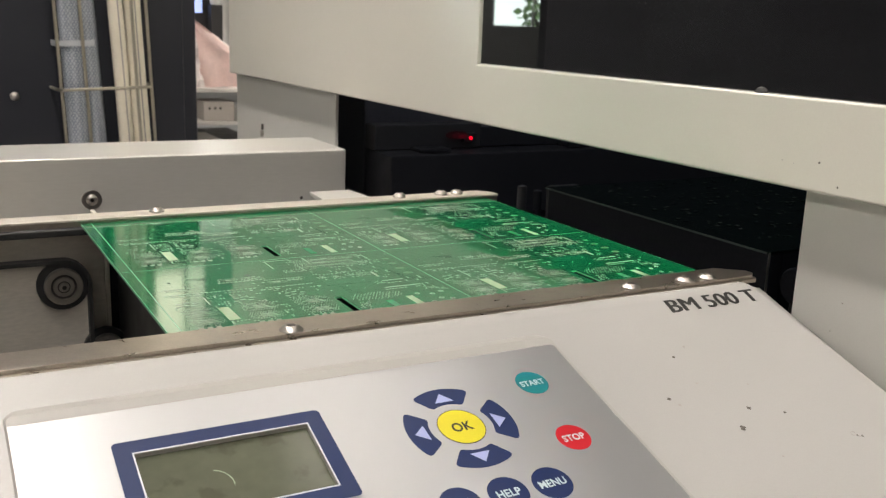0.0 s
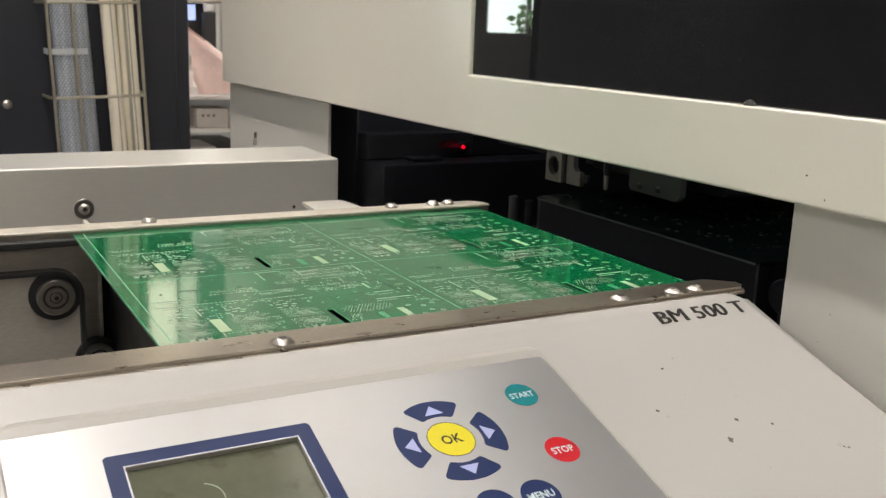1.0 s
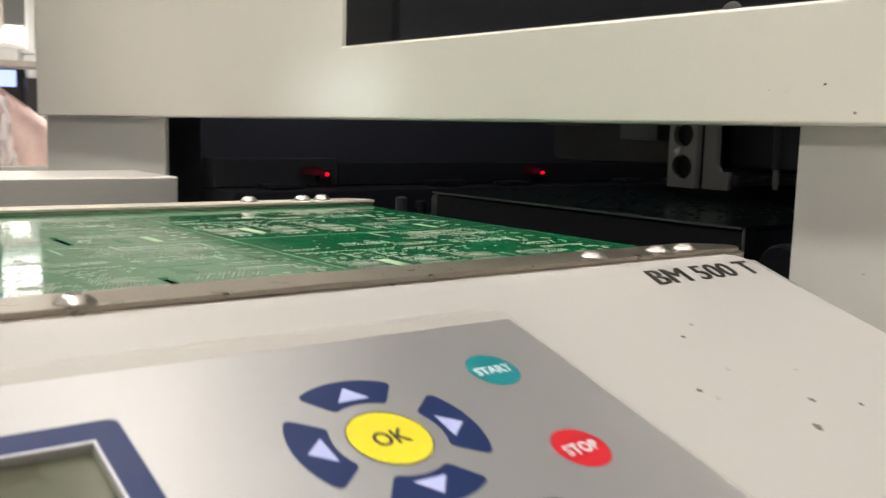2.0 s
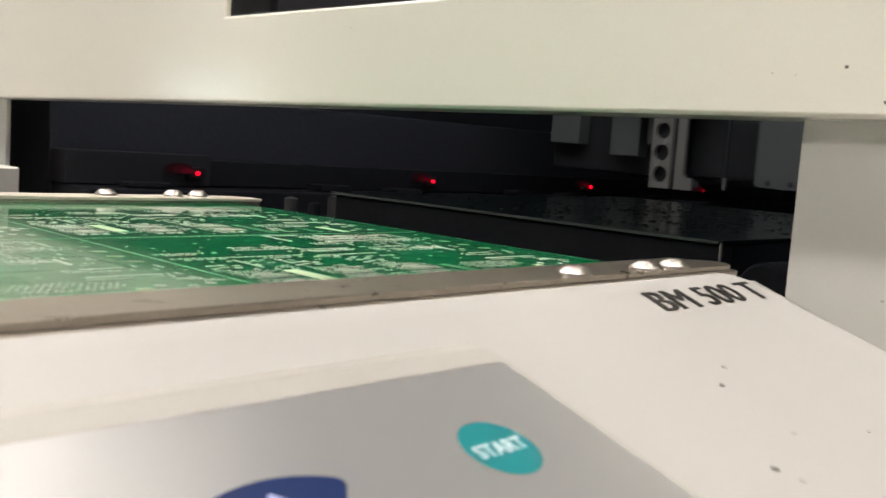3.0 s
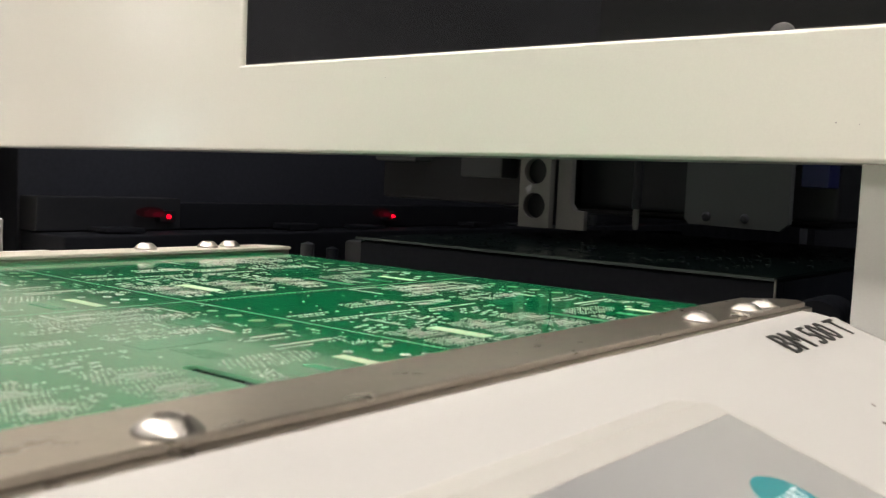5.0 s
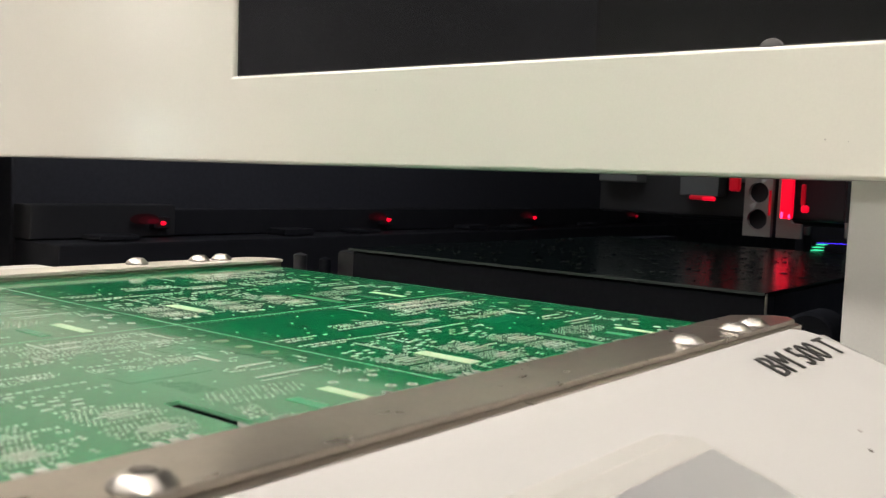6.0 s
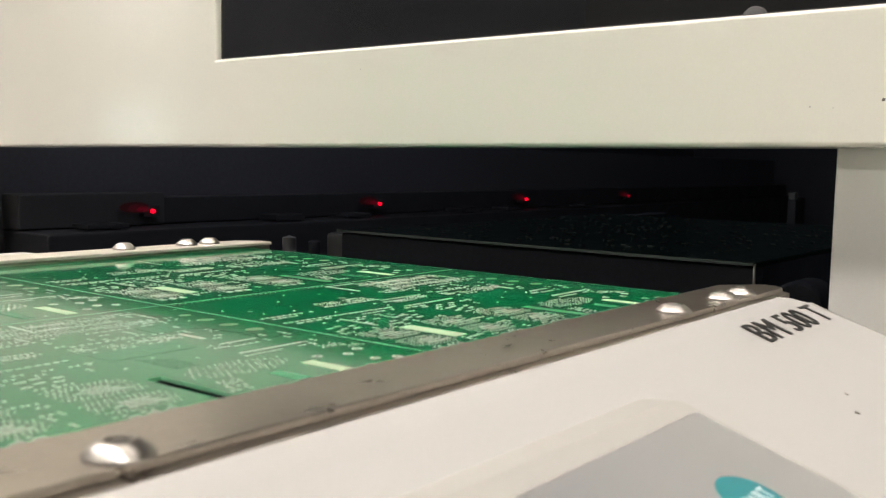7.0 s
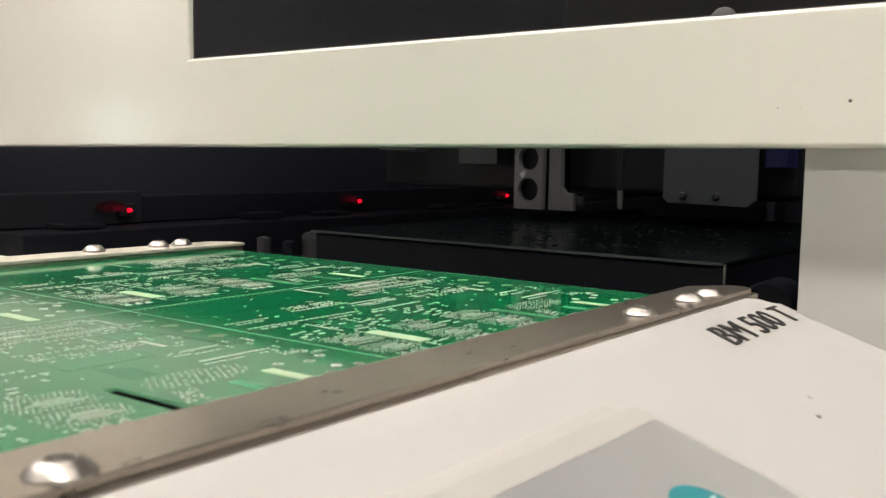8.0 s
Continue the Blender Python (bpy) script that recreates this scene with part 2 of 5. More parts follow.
def add_box(bm, x0, x1, y0, y1, z0, z1, bevel=0.0, seg=2, m=None):
    r = bmesh.ops.create_cube(bm, size=1)
    vs = r["verts"]
    bmesh.ops.scale(bm, vec=(x1 - x0, y1 - y0, z1 - z0), verts=vs)
    bmesh.ops.translate(bm, vec=((x0 + x1) / 2, (y0 + y1) / 2, (z0 + z1) / 2), verts=vs)
    if bevel:
        es = list({e for v in vs for e in v.link_edges})
        out = bmesh.ops.bevel(bm, geom=es, offset=bevel, segments=seg, profile=0.5, affect="EDGES")
        vs = list({v for f in out["faces"] for v in f.verts} | {v for v in vs if v.is_valid})
    if m is not None:
        bmesh.ops.transform(bm, matrix=m, verts=[v for v in vs if v.is_valid])
    return bm


def box(x0, x1, y0, y1, z0, z1, bevel=0.0, seg=2):
    return add_box(bmesh.new(), x0, x1, y0, y1, z0, z1, bevel, seg)


def lathe(profile, steps=24):
    """Spin (radius, height) points round z."""
    bm = bmesh.new()
    rings = []
    for r, z in profile:
        if r < 1e-7:
            rings.append([bm.verts.new((0, 0, z))])
        else:
            rings.append([bm.verts.new((r * math.cos(2 * math.pi * i / steps), r * math.sin(2 * math.pi * i / steps), z)) for i in range(steps)])
    for a, b in zip(rings, rings[1:]):
        for i in range(steps):
            j = (i + 1) % steps
            q = [a[i % len(a)], a[j % len(a)], b[j % len(b)], b[i % len(b)]]
            q = list(dict.fromkeys(q))
            if len(q) > 2:
                bm.faces.new(q)
    return bm


def prism(outline, z0, z1, bevel=0.0, seg=2):
    """A flat outline in x, y, raised from z0 to z1; its top rim may be rounded."""
    bm = bmesh.new()
    low = [bm.verts.new((x, y, z0)) for x, y in outline]
    high = [bm.verts.new((x, y, z1)) for x, y in outline]
    bm.faces.new(low[::-1])
    top = bm.faces.new(high)
    k = len(outline)
    for i in range(k):
        bm.faces.new((low[i], low[(i + 1) % k], high[(i + 1) % k], high[i]))
    if bevel:
        bmesh.ops.bevel(bm, geom=list(top.edges), offset=bevel, segments=seg, profile=0.5, affect="EDGES")
    return bm


def round_rect(x0, x1, y0, y1, r, steps=5):
    pts = []
    for cx, cy, a in ((x1 - r, y1 - r, 0), (x0 + r, y1 - r, 90), (x0 + r, y0 + r, 180), (x1 - r, y0 + r, 270)):
        for i in range(steps + 1):
            w = radians(a + 90 * i / steps)
            pts.append((cx + r * math.cos(w), cy + r * math.sin(w)))
    return pts


def disc(r, steps=40):
    return [(r * math.cos(2 * math.pi * i / steps), r * math.sin(2 * math.pi * i / steps)) for i in range(steps)]


def tube(points, r, steps=10, ridges=0, depth=0.0, per=8):
    """A round tube along points; ridges makes it corrugated along its length."""
    pts = [Vector(p) for p in points]
    if ridges:
        fine = []
        for a, b in zip(pts, pts[1:]):
            for i in range(per):
                fine.append(a.lerp(b, i / per))
        pts = fine + [pts[-1]]
    bm = bmesh.new()
    rings = []
    for i, p in enumerate(pts):
        d = (pts[min(i + 1, len(pts) - 1)] - pts[max(i - 1, 0)]).normalized()
        side = d.cross(Vector((0, 1, 0.3))).normalized()
        up = side.cross(d)
        rr = r - (depth if ridges and i % 2 else 0)
        rings.append([bm.verts.new(p + rr * (math.cos(2 * math.pi * k / steps) * side + math.sin(2 * math.pi * k / steps) * up)) for k in range(steps)])
    for a, b in zip(rings, rings[1:]):
        for k in range(steps):
            bm.faces.new((a[k], a[(k + 1) % steps], b[(k + 1) % steps], b[k]))
    bm.faces.new(rings[0][::-1])
    bm.faces.new(rings[-1])
    return bm


def lettering(text, size, depth=0.0002, bold=0.0, shear=0.0, spacing=1.0):
    """Text in the built-in font as a mesh, its foot centred on the origin."""
    cu = bpy.data.curves.new("lettering", "FONT")
    cu.body, cu.size, cu.extrude, cu.offset, cu.shear, cu.space_character = text, size, depth, bold, shear, spacing
    cu.align_x = "CENTER"
    cu.resolution_u = 3
    ob = new("lettering", cu)
    bpy.context.view_layer.update()
    me = bpy.data.meshes.new_from_object(ob.evaluated_get(bpy.context.evaluated_depsgraph_get()))
    bpy.data.objects.remove(ob)
    return me


def bold_lettering(text, size, stroke, shear, spacing):
    """Text whose strokes are widened by laying it three times side by side."""
    me = lettering(text, size, 0.00004, 0.0, 0.0, spacing)
    bm = bmesh.new()
    for k in (-1, 0, 1):
        old = set(bm.verts)
        bm.from_mesh(me)
        fresh = [v for v in bm.verts if v not in old]
        bmesh.ops.transform(bm, matrix=Matrix(((1, shear, 0, k * stroke / 2), (0, 1, 0, 0), (0, 0, 1, 0.000012 * (k + 1)), (0, 0, 0, 1))), verts=fresh)
    return bm


# ---------------------------------------------------------------- the hall
def hall():
    x0, x1, y0, y1, h = -9.0, 6.5, -6.5, 13.5, 3.2
    floor = thing("floor", "grey epoxy factory floor", "floor", kind="structure", bm=box(x0, x1, y0, y1, -0.1, 0), mat=FLOOR)
    thing("ceiling", "white suspended factory ceiling", "ceiling", kind="structure", bm=box(x0, x1, y0, y1, h, h + 0.1), mat=CEILING)
    thing("wall_south", "plain grey hall wall", "wall", kind="structure", bm=box(x0, x1, y0 - 0.2, y0, 0, h), mat=PLASTER)
    thing("wall_east", "plain grey hall wall", "wall", kind="structure", bm=box(x1, x1 + 0.2, y0, y1, 0, h), mat=PLASTER)
    thing("wall_west", "plain grey hall wall", "wall", kind="structure", bm=box(x0 - 0.2, x0, y0, y1, 0, h), mat=PLASTER)
    # the far wall has one window, whose light shows in the machine's glass
    wx0, wx1, wz0, wz1 = -8.75, -7.4, 0.96, 1.80
    bm = bmesh.new()
    for a in ((x0, wx0, 0, h), (wx1, x1, 0, h), (wx0, wx1, 0, wz0), (wx0, wx1, wz1, h)):
        add_box(bm, a[0], a[1], y1, y1 + 0.2, a[2], a[3])
    thing("wall_north", "plain grey hall wall with a window", "wall", kind="structure", bm=bm, mat=PLASTER)
    win = thing("window_1", "white-framed window with trees outside", "window", kind="structure")
    for a in ((wx0, wx0 + 0.05, wz0, wz1), (wx1 - 0.05, wx1, wz0, wz1), (wx0 + 0.05, wx1 - 0.05, wz0, wz0 + 0.05), (wx0 + 0.05, wx1 - 0.05, wz1 - 0.05, wz1)):
        part("window_frame", box(a[0], a[1], y1 + 0.02, y1 + 0.08, a[2], a[3], 0.004), FRAME_WHITE, win)
    thing("backdrop", "bright sky outside the window", "sky", kind="structure", bm=box(-14, -5, 17, 17.05, -1, 5), mat=OUTDOOR)
    rnd = random.Random(4)
    tree = thing("tree", "leafy green tree outside the window", "tree", pose(-9.62, 15.6, 0))
    part("trunk", lathe([(0.09, 0), (0.07, 0.9), (0.04, 1.9), (0.0, 2.3)], 10), CARTON, tree)
    bm = bmesh.new()
    for _ in range(70):
        c = Vector((rnd.gauss(0.0, 0.20), rnd.gauss(0, 0.3), rnd.uniform(0.7, 2.3)))
        m = Matrix.Translation(c) @ Euler([rnd.uniform(0, 6.3) for _ in range(3)]).to_matrix().to_4x4()
        vs = [bm.verts.new(m @ Vector(p)) for p in ((-0.11, 0, 0), (0, -0.07, 0.01), (0.12, 0, 0), (0, 0.07, 0.01))]
        bm.faces.new(vs)
    tagged(part("crown", bm, LEAF, tree, smooth=0), kind="stuff")
    # hanging tube fittings
    for lx, ly, lz, ll in TUBE_ROWS:
        lamp = thing("ceiling_light", "white ceiling fitting with fluorescent tubes", "lamp", pose(lx, ly, lz + 0.005), group="ceiling lights of the hall")
        part("frame", box(-0.13, 0.13, -ll / 2 - 0.05, ll / 2 + 0.05, 0.03, 0.124, 0.01), FRAME_WHITE, lamp)
        if lz < 3:
            part("hanger", box(-0.01, 0.01, -0.01, 0.01, 0.125, 3.2 - lz - 0.005), FRAME_WHITE, lamp)
        for dx in (-0.05, 0.05):
            bm = tube([(dx, -ll / 2, 0.016), (dx, 0, 0.016), (dx, ll / 2, 0.016)], 0.013, 10)
            part("tube", bm, TUBE_GLOW, lamp)


hall()


# ---------------------------------------------------------------- sheet parts
def cells_plate(us, vs, holes, thick, bevel=0.0):
    """A plate in u, v with rectangular holes, its front at w = 0 and its back at w = -thick."""
    bm = bmesh.new()
    grid = {(i, j): bm.verts.new((u, v, 0)) for i, u in enumerate(us) for j, v in enumerate(vs)}
    for i in range(len(us) - 1):
        for j in range(len(vs) - 1):
            cu, cv = (us[i] + us[i + 1]) / 2, (vs[j] + vs[j + 1]) / 2
            if any(a < cu < b and c < cv < d for a, b, c, d in holes):
                continue
            bm.faces.new((grid[i, j], grid[i + 1, j], grid[i + 1, j + 1], grid[i, j + 1]))
    for v in [v for v in bm.verts if not v.link_faces]:
        bm.verts.remove(v)
    rim = [e for e in bm.edges if e.is_boundary]
    front = list(bm.faces)
    ret = bmesh.ops.extrude_face_region(bm, geom=front)
    back = [g for g in ret["geom"] if isinstance(g, bmesh.types.BMVert)]
    bmesh.ops.translate(bm, vec=(0, 0, -thick), verts=back)
    if bevel:
        rim = [e for e in rim if e.is_valid]
        bmesh.ops.bevel(bm, geom=rim, offset=bevel, segments=3, profile=0.5, affect="EDGES")
    return bm


def holed_plate(width, height, holes, r, thick):
    """A plate in y, z (0..-width, 0..height) that faces -x, with round holes through it at the given heights."""
    bm = bmesh.new()
    n = 24
    cuts = [0.0]
    for a, b in zip(holes, holes[1:]):
        cuts.append((a + b) / 2)
    cuts.append(height)
    for h, lo, hi in zip(holes, cuts, cuts[1:]):
        cy, ring, edge = -width / 2, [], []
        for i in range(n):
            a = 2 * math.pi * i / n + math.pi / n
            c, s = math.cos(a), math.sin(a)
            ring.append((cy + r * c, h + r * s))
            k = min((width / 2) / max(abs(c), 1e-6), ((hi - h) if s > 0 else (h - lo)) / max(abs(s), 1e-6))
            edge.append((cy + k * c, h + k * s))
        corners = [(0, lo), (0, hi), (-width, lo), (-width, hi)]
        for c in corners:
            near = min(range(n), key=lambda i: (edge[i][0] - c[0]) ** 2 + (edge[i][1] - c[1]) ** 2)
            edge[near] = c
        f = [bm.verts.new((0, y, z)) for y, z in ring]
        fo = [bm.verts.new((0, y, z)) for y, z in edge]
        g = [bm.verts.new((thick, y, z)) for y, z in ring]
        go = [bm.verts.new((thick, y, z)) for y, z in edge]
        for i in range(n):
            j = (i + 1) % n
            bm.faces.new((f[i], f[j], fo[j], fo[i]))
            bm.faces.new((g[i], g[j], go[j], go[i]))
            bm.faces.new((f[i], f[j], g[j], g[i]))
            bm.faces.new((fo[i], fo[j], go[j], go[i]))
    bmesh.ops.remove_doubles(bm, verts=bm.verts, dist=1e-6)
    return bm


def yz(m_thick_axis_x, y=0.0, z=0.0):
    """Maps a plate built in u, v, w to the world: u along y, v along z, w towards -x."""
    return Matrix(((0, 0, -1, m_thick_axis_x), (1, 0, 0, y), (0, 1, 0, z), (0, 0, 0, 1)))


# ---------------------------------------------------------------- the placement machine
FACE, BODY = 0.3815, 0.398      # front of the upper housing, front of the lower wall
SLOT_Y0, SLOT_Y1, SLOT_TOP = 0.3716, 1.119, 1.0028
# the hood hangs a third of a degree out of level
HANG = Matrix.Translation((0, 0.74, SLOT_TOP)) @ pose(0, 0, 0, -0.35) @ Matrix.Translation((0, -0.74, -SLOT_TOP))
LED_X = (0.588, 0.94, 1.295, 1.652)


def button_screw(r=0.0058, h=0.0028):
    prof = [(0, h * 0.62), (r * 0.36, h * 0.62), (r * 0.40, h * 0.97), (r * 0.46, h)]
    prof += [(r * k, h * (1 - 0.78 * ((k - 0.46) / 0.54) ** 1.45)) for k in (0.55, 0.64, 0.73, 0.82, 0.9, 0.96)] + [(r, h * 0.2), (r, 0.0), (0, 0)]
    return lathe(prof, 28)


SCREW_MESH = finish(button_screw(), "screw_head", SCREW, 50)
HEX = [(0.0021 * math.cos(radians(60 * i)), 0.0021 * math.sin(radians(60 * i))) for i in range(6)]
SOCKET_MESH = finish(prism(HEX, 0.0, 0.0002), "socket", SOCKET, 30)


def add_screw(parent, m, name="screw"):
    s = part(name, SCREW_MESH, None, parent, "", m)
    part("socket", SOCKET_MESH, None, s, "", pose(0, 0, 0.00180))
    return s


def placement_machine():
    mc = thing("placement_machine", "cream-white placement machine with a dark glass hood", "machine")
    # upper housing with its window
    y0, y1, top = -1.3, 1.53, 1.85
    wy0, wy1, wz0, wz1 = -0.75, 0.7425, 1.0570, 1.62
    bm = cells_plate([y0, wy0, wy1, y1], [SLOT_TOP, wz0, wz1, top], [(wy0, wy1, wz0, wz1)], 0.03, 0.0022)
    bm.transform(yz(FACE))
    part("housing_panel", bm, HOUSING, mc, "cream powder-coated housing panel", HANG)
    bm = box(FACE + 0.0302, 2.85, y0 + 0.01, y1 - 0.001, 1.62, top, 0.004)
    part("housing_top", bm, HOUSING, mc)
    part("housing_end", box(FACE + 0.0302, 2.85, y1 - 0.03, y1 - 0.001, SLOT_TOP, 1.6195, 0.004), HOUSING, mc)
    part("housing_end", box(FACE + 0.0302, 2.85, y0 + 0.002, y0 + 0.03, SLOT_TOP, 1.6195, 0.004), HOUSING, mc)
    pane = cells_plate([wy0 + 0.0004, wy1 - 0.0004], [wz0 + 0.0004, wz1 - 0.0004], [], 0.006, 0.0006)
    pane.transform(yz(FACE + 0.0035))
    part("window_pane", pane, DARK_GLASS, mc, "black tinted glass pane", HANG)
    stop = lathe([(0, 0.0024), (0.0035, 0.0023), (0.0056, 0.0013), (0.0061, 0), (0, 0)], 28)
    part("rubber_stop", stop, RUBBER, mc, "grey rubber stop at the glass edge", HANG @ pose(FACE + 0.0034, 0.403, 1.0546, 0, -90, 0))
    # lower wall, left and right of the slot and below it
    for a, b, c, d, n in ((SLOT_Y1, 1.545, 0.05, SLOT_TOP + 0.01, "wall_panel"), (-1.3, SLOT_Y0, 0.05, SLOT_TOP + 0.01, "wall_panel")):
        bm = cells_plate([a, b], [c, d], [], 0.004, 0.0012)
        bm.transform(yz(BODY))
        part(n, bm, WALL_PAINT, mc, "grey-white lacquered lower panel")
    bm = cells_plate([SLOT_Y0 + 0.0005, SLOT_Y1 - 0.0005], [0.05, 0.84], [], 0.02, 0.001)
    bm.transform(yz(BODY + 0.001))
    part("sill_panel", bm, WALL_PAINT, mc)
    part("base", box(BODY + 0.03, 2.85, -1.29, 1.54, 0.0, 0.06), BLACK, mc)
    part("end_wall", box(BODY + 0.0222, 2.85, 1.525, 1.5445, 0.06, SLOT_TOP), WALL_PAINT, mc)
    part("end_wall", box(BODY + 0.0222, 2.85, -1.30, -1.28, 0.06, SLOT_TOP), WALL_PAINT, mc)
    part("rear_wall", box(2.83, 2.85, -1.28, 1.52, 0.06, 1.61), INNER, mc)
    # dark lining of the working space
    part("lining_floor", box(BODY + 0.024, 2.829, -1.279, 1.524, 0.80, 0.83), INNER, mc)
    part("lining_end", box(BODY + 0.024, 2.829, 1.475, 1.495, 0.831, 1.60), INNER, mc)
    part("lining_end", box(BODY + 0.024, 2.829, -1.279, -1.26, 0.831, 1.60), INNER, mc)
    part("lining_roof", box(FACE + 0.032, 2.829, -1.25, 1.47, 1.585, 1.605), INNER, mc)
    part("slot_lip", box(BODY + 0.0042, BODY + 0.05, SLOT_Y0 - 0.02, SLOT_Y0 - 0.002, 0.831, 0.999), BLACK, mc)
    # feeder bank with its indicator lights along the far side
    part("feeder_bar", box(0.612, 2.6, 1.112, 1.14, 0.925, 0.953, 0.002), INNER_DARK, mc)
    part("feeder_end", box(0.449, 0.61, 1.108, 1.14, 0.925, 0.958, 0.002), INNER_GREY, mc, "grey end piece of the feeder bar")
    part("feeder_base", box(0.45, 2.6, 1.06, 1.14, 0.84, 0.924, 0.003), INNER_DARK, mc)
    part("feeder_cover", box(0.45, 2.6, 1.145, 1.30, 0.86, 1.02, 0.004), INNER, mc)
    for i, x in enumerate(LED_X):
        led = part("indicator_light", lathe([(0, 0.005), (0.0013, 0.0042), (0.0021, 0.002), (0.0023, 0), (0, 0)], 14), LED_GLOW if x < 1.5 else LED_FAINT, mc, "glowing red indicator light", pose(x, 1.0995, 0.9395, 90, 0, 0))
        # stepped glowing ellipses paint the red halo next to the indicator
        for k, (w, d) in enumerate(((0.017, 0.0055), (0.012, 0.0040), (0.007, 0.0026))):
            part("red_halo_disc", prism([(-0.012 - 0.010 * (1 - k / 2) + w * math.cos(q * 0.3142), 0.0020 + 0.0012 * (2 - k) + d * math.sin(q * 0.3142)) for q in range(20)], 0.0003 * k, 0.0003 * k + 0.0003), LED_HALOS[k], led, "painted red halo beside the indicator light")
        part("light_holder", box(-0.010, 0.010, -0.006, 0.006, -0.0125, -0.0002, 0.001), INNER_DARK, led)
    rnd = random.Random(8)
    for i in range(9):
        x = 0.50 + i * 0.118
        if all(abs(x - q) > 0.045 for q in LED_X):
            part("feeder", box(x, x + 0.045, 1.075, 1.105, 0.925, 0.929 + 0.003 * rnd.random(), 0.001), INNER_DARK, mc)
    # latch on the left panel
    latch = part("latch", box(BODY - 0.004, BODY, 1.4055, 1.4085, 0.919, 0.928, 0.001), SOCKET, mc)
    part("pin", box(BODY - 0.0055, BODY, 1.4060, 1.4085, 0.908, 0.9185, 0.001), SCREW, latch, "small chrome latch pin")
    # paint chips on the housing
    rnd = random.Random(21)
    for y, z, r in ((0.3507, 1.0206, 0.00085), (0.3362, 1.0085, 0.0007), (0.378, 1.0188, 0.0004), (0.369, 1.0180, 0.0003), (0.62, 1.045, 0.0003)):
        pts = [(y + r * rnd.uniform(0.6, 1.2) * math.cos(a), z + r * rnd.uniform(0.5, 1.2) * math.sin(a)) for a in [i * 0.7854 for i in range(8)]]
        bm = prism(pts, 0, 0.0001)
        bm.transform(yz(FACE - 0.00005))
        part("paint_chip", bm, CHIP if r > 0.0006 else SCUFF, mc, "", HANG)
    for y, z, r in ((0.335, 0.941, 0.0007), (0.341, 0.922, 0.0005)):
        bm = prism([(y + r * math.cos(a), z + r * 0.7 * math.sin(a)) for a in [i * 0.7854 for i in range(8)]], 0, 0.0001)
        bm.transform(yz(BODY - 0.00005))
        part("paint_chip", bm, SCUFF, mc)
    return mc


placement_machine()


def inner_conveyor():
    """The transport inside the slot: a black front bar, small posts and the roller at the jamb."""
    ic = thing("inner_transport", "black board transport inside the machine slot", "conveyor")
    part("front_bar", box(0.416, 0.428, 0.4095, 0.666, 0.831, 0.9515, 0.0006), BAR, ic, "black front bar")
    part("side_bar", box(0.4285, 0.86, 0.655, 0.669, 0.831, 0.9515, 0.001), BAR, ic)
    part("side_bar", box(0.4285, 0.86, 0.4095, 0.4235, 0.831, 0.9515, 0.001), BAR, ic)
    part("edge_strip", box(0.4145, 0.4158, 0.4085, 0.4094, 0.90, 0.953), SCREW, ic, "thin bright steel edge strip")
    for x, y, z, r in ((0.425, 0.722, 0.946, 0.0045), (0.432, 0.706, 0.944, 0.004)):
        part("post", lathe([(0, z), (r, z - 0.0015), (r, 0.831), (0, 0.831)], 16), INNER_GREY if r > 0.0042 else BAR, ic, "", pose(x, y, 0))
    fs = part("far_sensor", box(1.615, 1.63, 0.772, 0.786, 0.831, 0.945, 0.002), INNER_DARK, ic, "dark sensor post far inside")
    part("tip", box(1.613, 1.628, 0.773, 0.785, 0.9455, 0.958, 0.002), HEAD_GREY, fs, "pale sensor tip")
    part("sensor", box(0.436, 0.47, 0.675, 0.70, 0.831, 0.949, 0.003), BLACK, ic)
    part("roller", lathe([(0, 0.012), (0.011, 0.012), (0.0125, 0.010), (0.0125, -0.010), (0.011, -0.012), (0, -0.012)], 26), BAR, ic, "black roller", pose(0.432, 0.391, 0.934, 0, 90, 0))
    part("roller_post", box(0.426, 0.44, 0.384, 0.398, 0.831, 0.921, 0.001), BLACK, ic)
    return ic


inner_conveyor()


def populated_board():
    """The board that lies inside the machine, with its parts on it; the shade there is put into its colours."""
    rnd = random.Random(11)
    bd = thing("populated_board", "circuit board with mounted parts, darkened for the shade inside the machine", "circuit board")
    part("laminate", box(0.413, 0.745, 0.409, 0.667, 0.9522, 0.9538, 0.0002), SHADED_MASK, bd)
    part("front_edge", box(0.4126, 0.4129, 0.409, 0.667, 0.9523, 0.9537), SHADED_EDGE, bd, "sawn front edge, darkened for the shade")
    mats = (BAR, SHADED_PART, SHADED_PART)
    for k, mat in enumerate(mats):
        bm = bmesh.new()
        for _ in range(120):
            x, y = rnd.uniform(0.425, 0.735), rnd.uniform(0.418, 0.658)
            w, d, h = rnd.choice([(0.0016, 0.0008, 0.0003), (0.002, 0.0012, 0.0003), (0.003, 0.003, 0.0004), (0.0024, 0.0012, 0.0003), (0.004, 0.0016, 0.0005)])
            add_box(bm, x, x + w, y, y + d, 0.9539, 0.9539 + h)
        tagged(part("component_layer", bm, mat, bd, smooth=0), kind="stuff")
    return bd


populated_board()


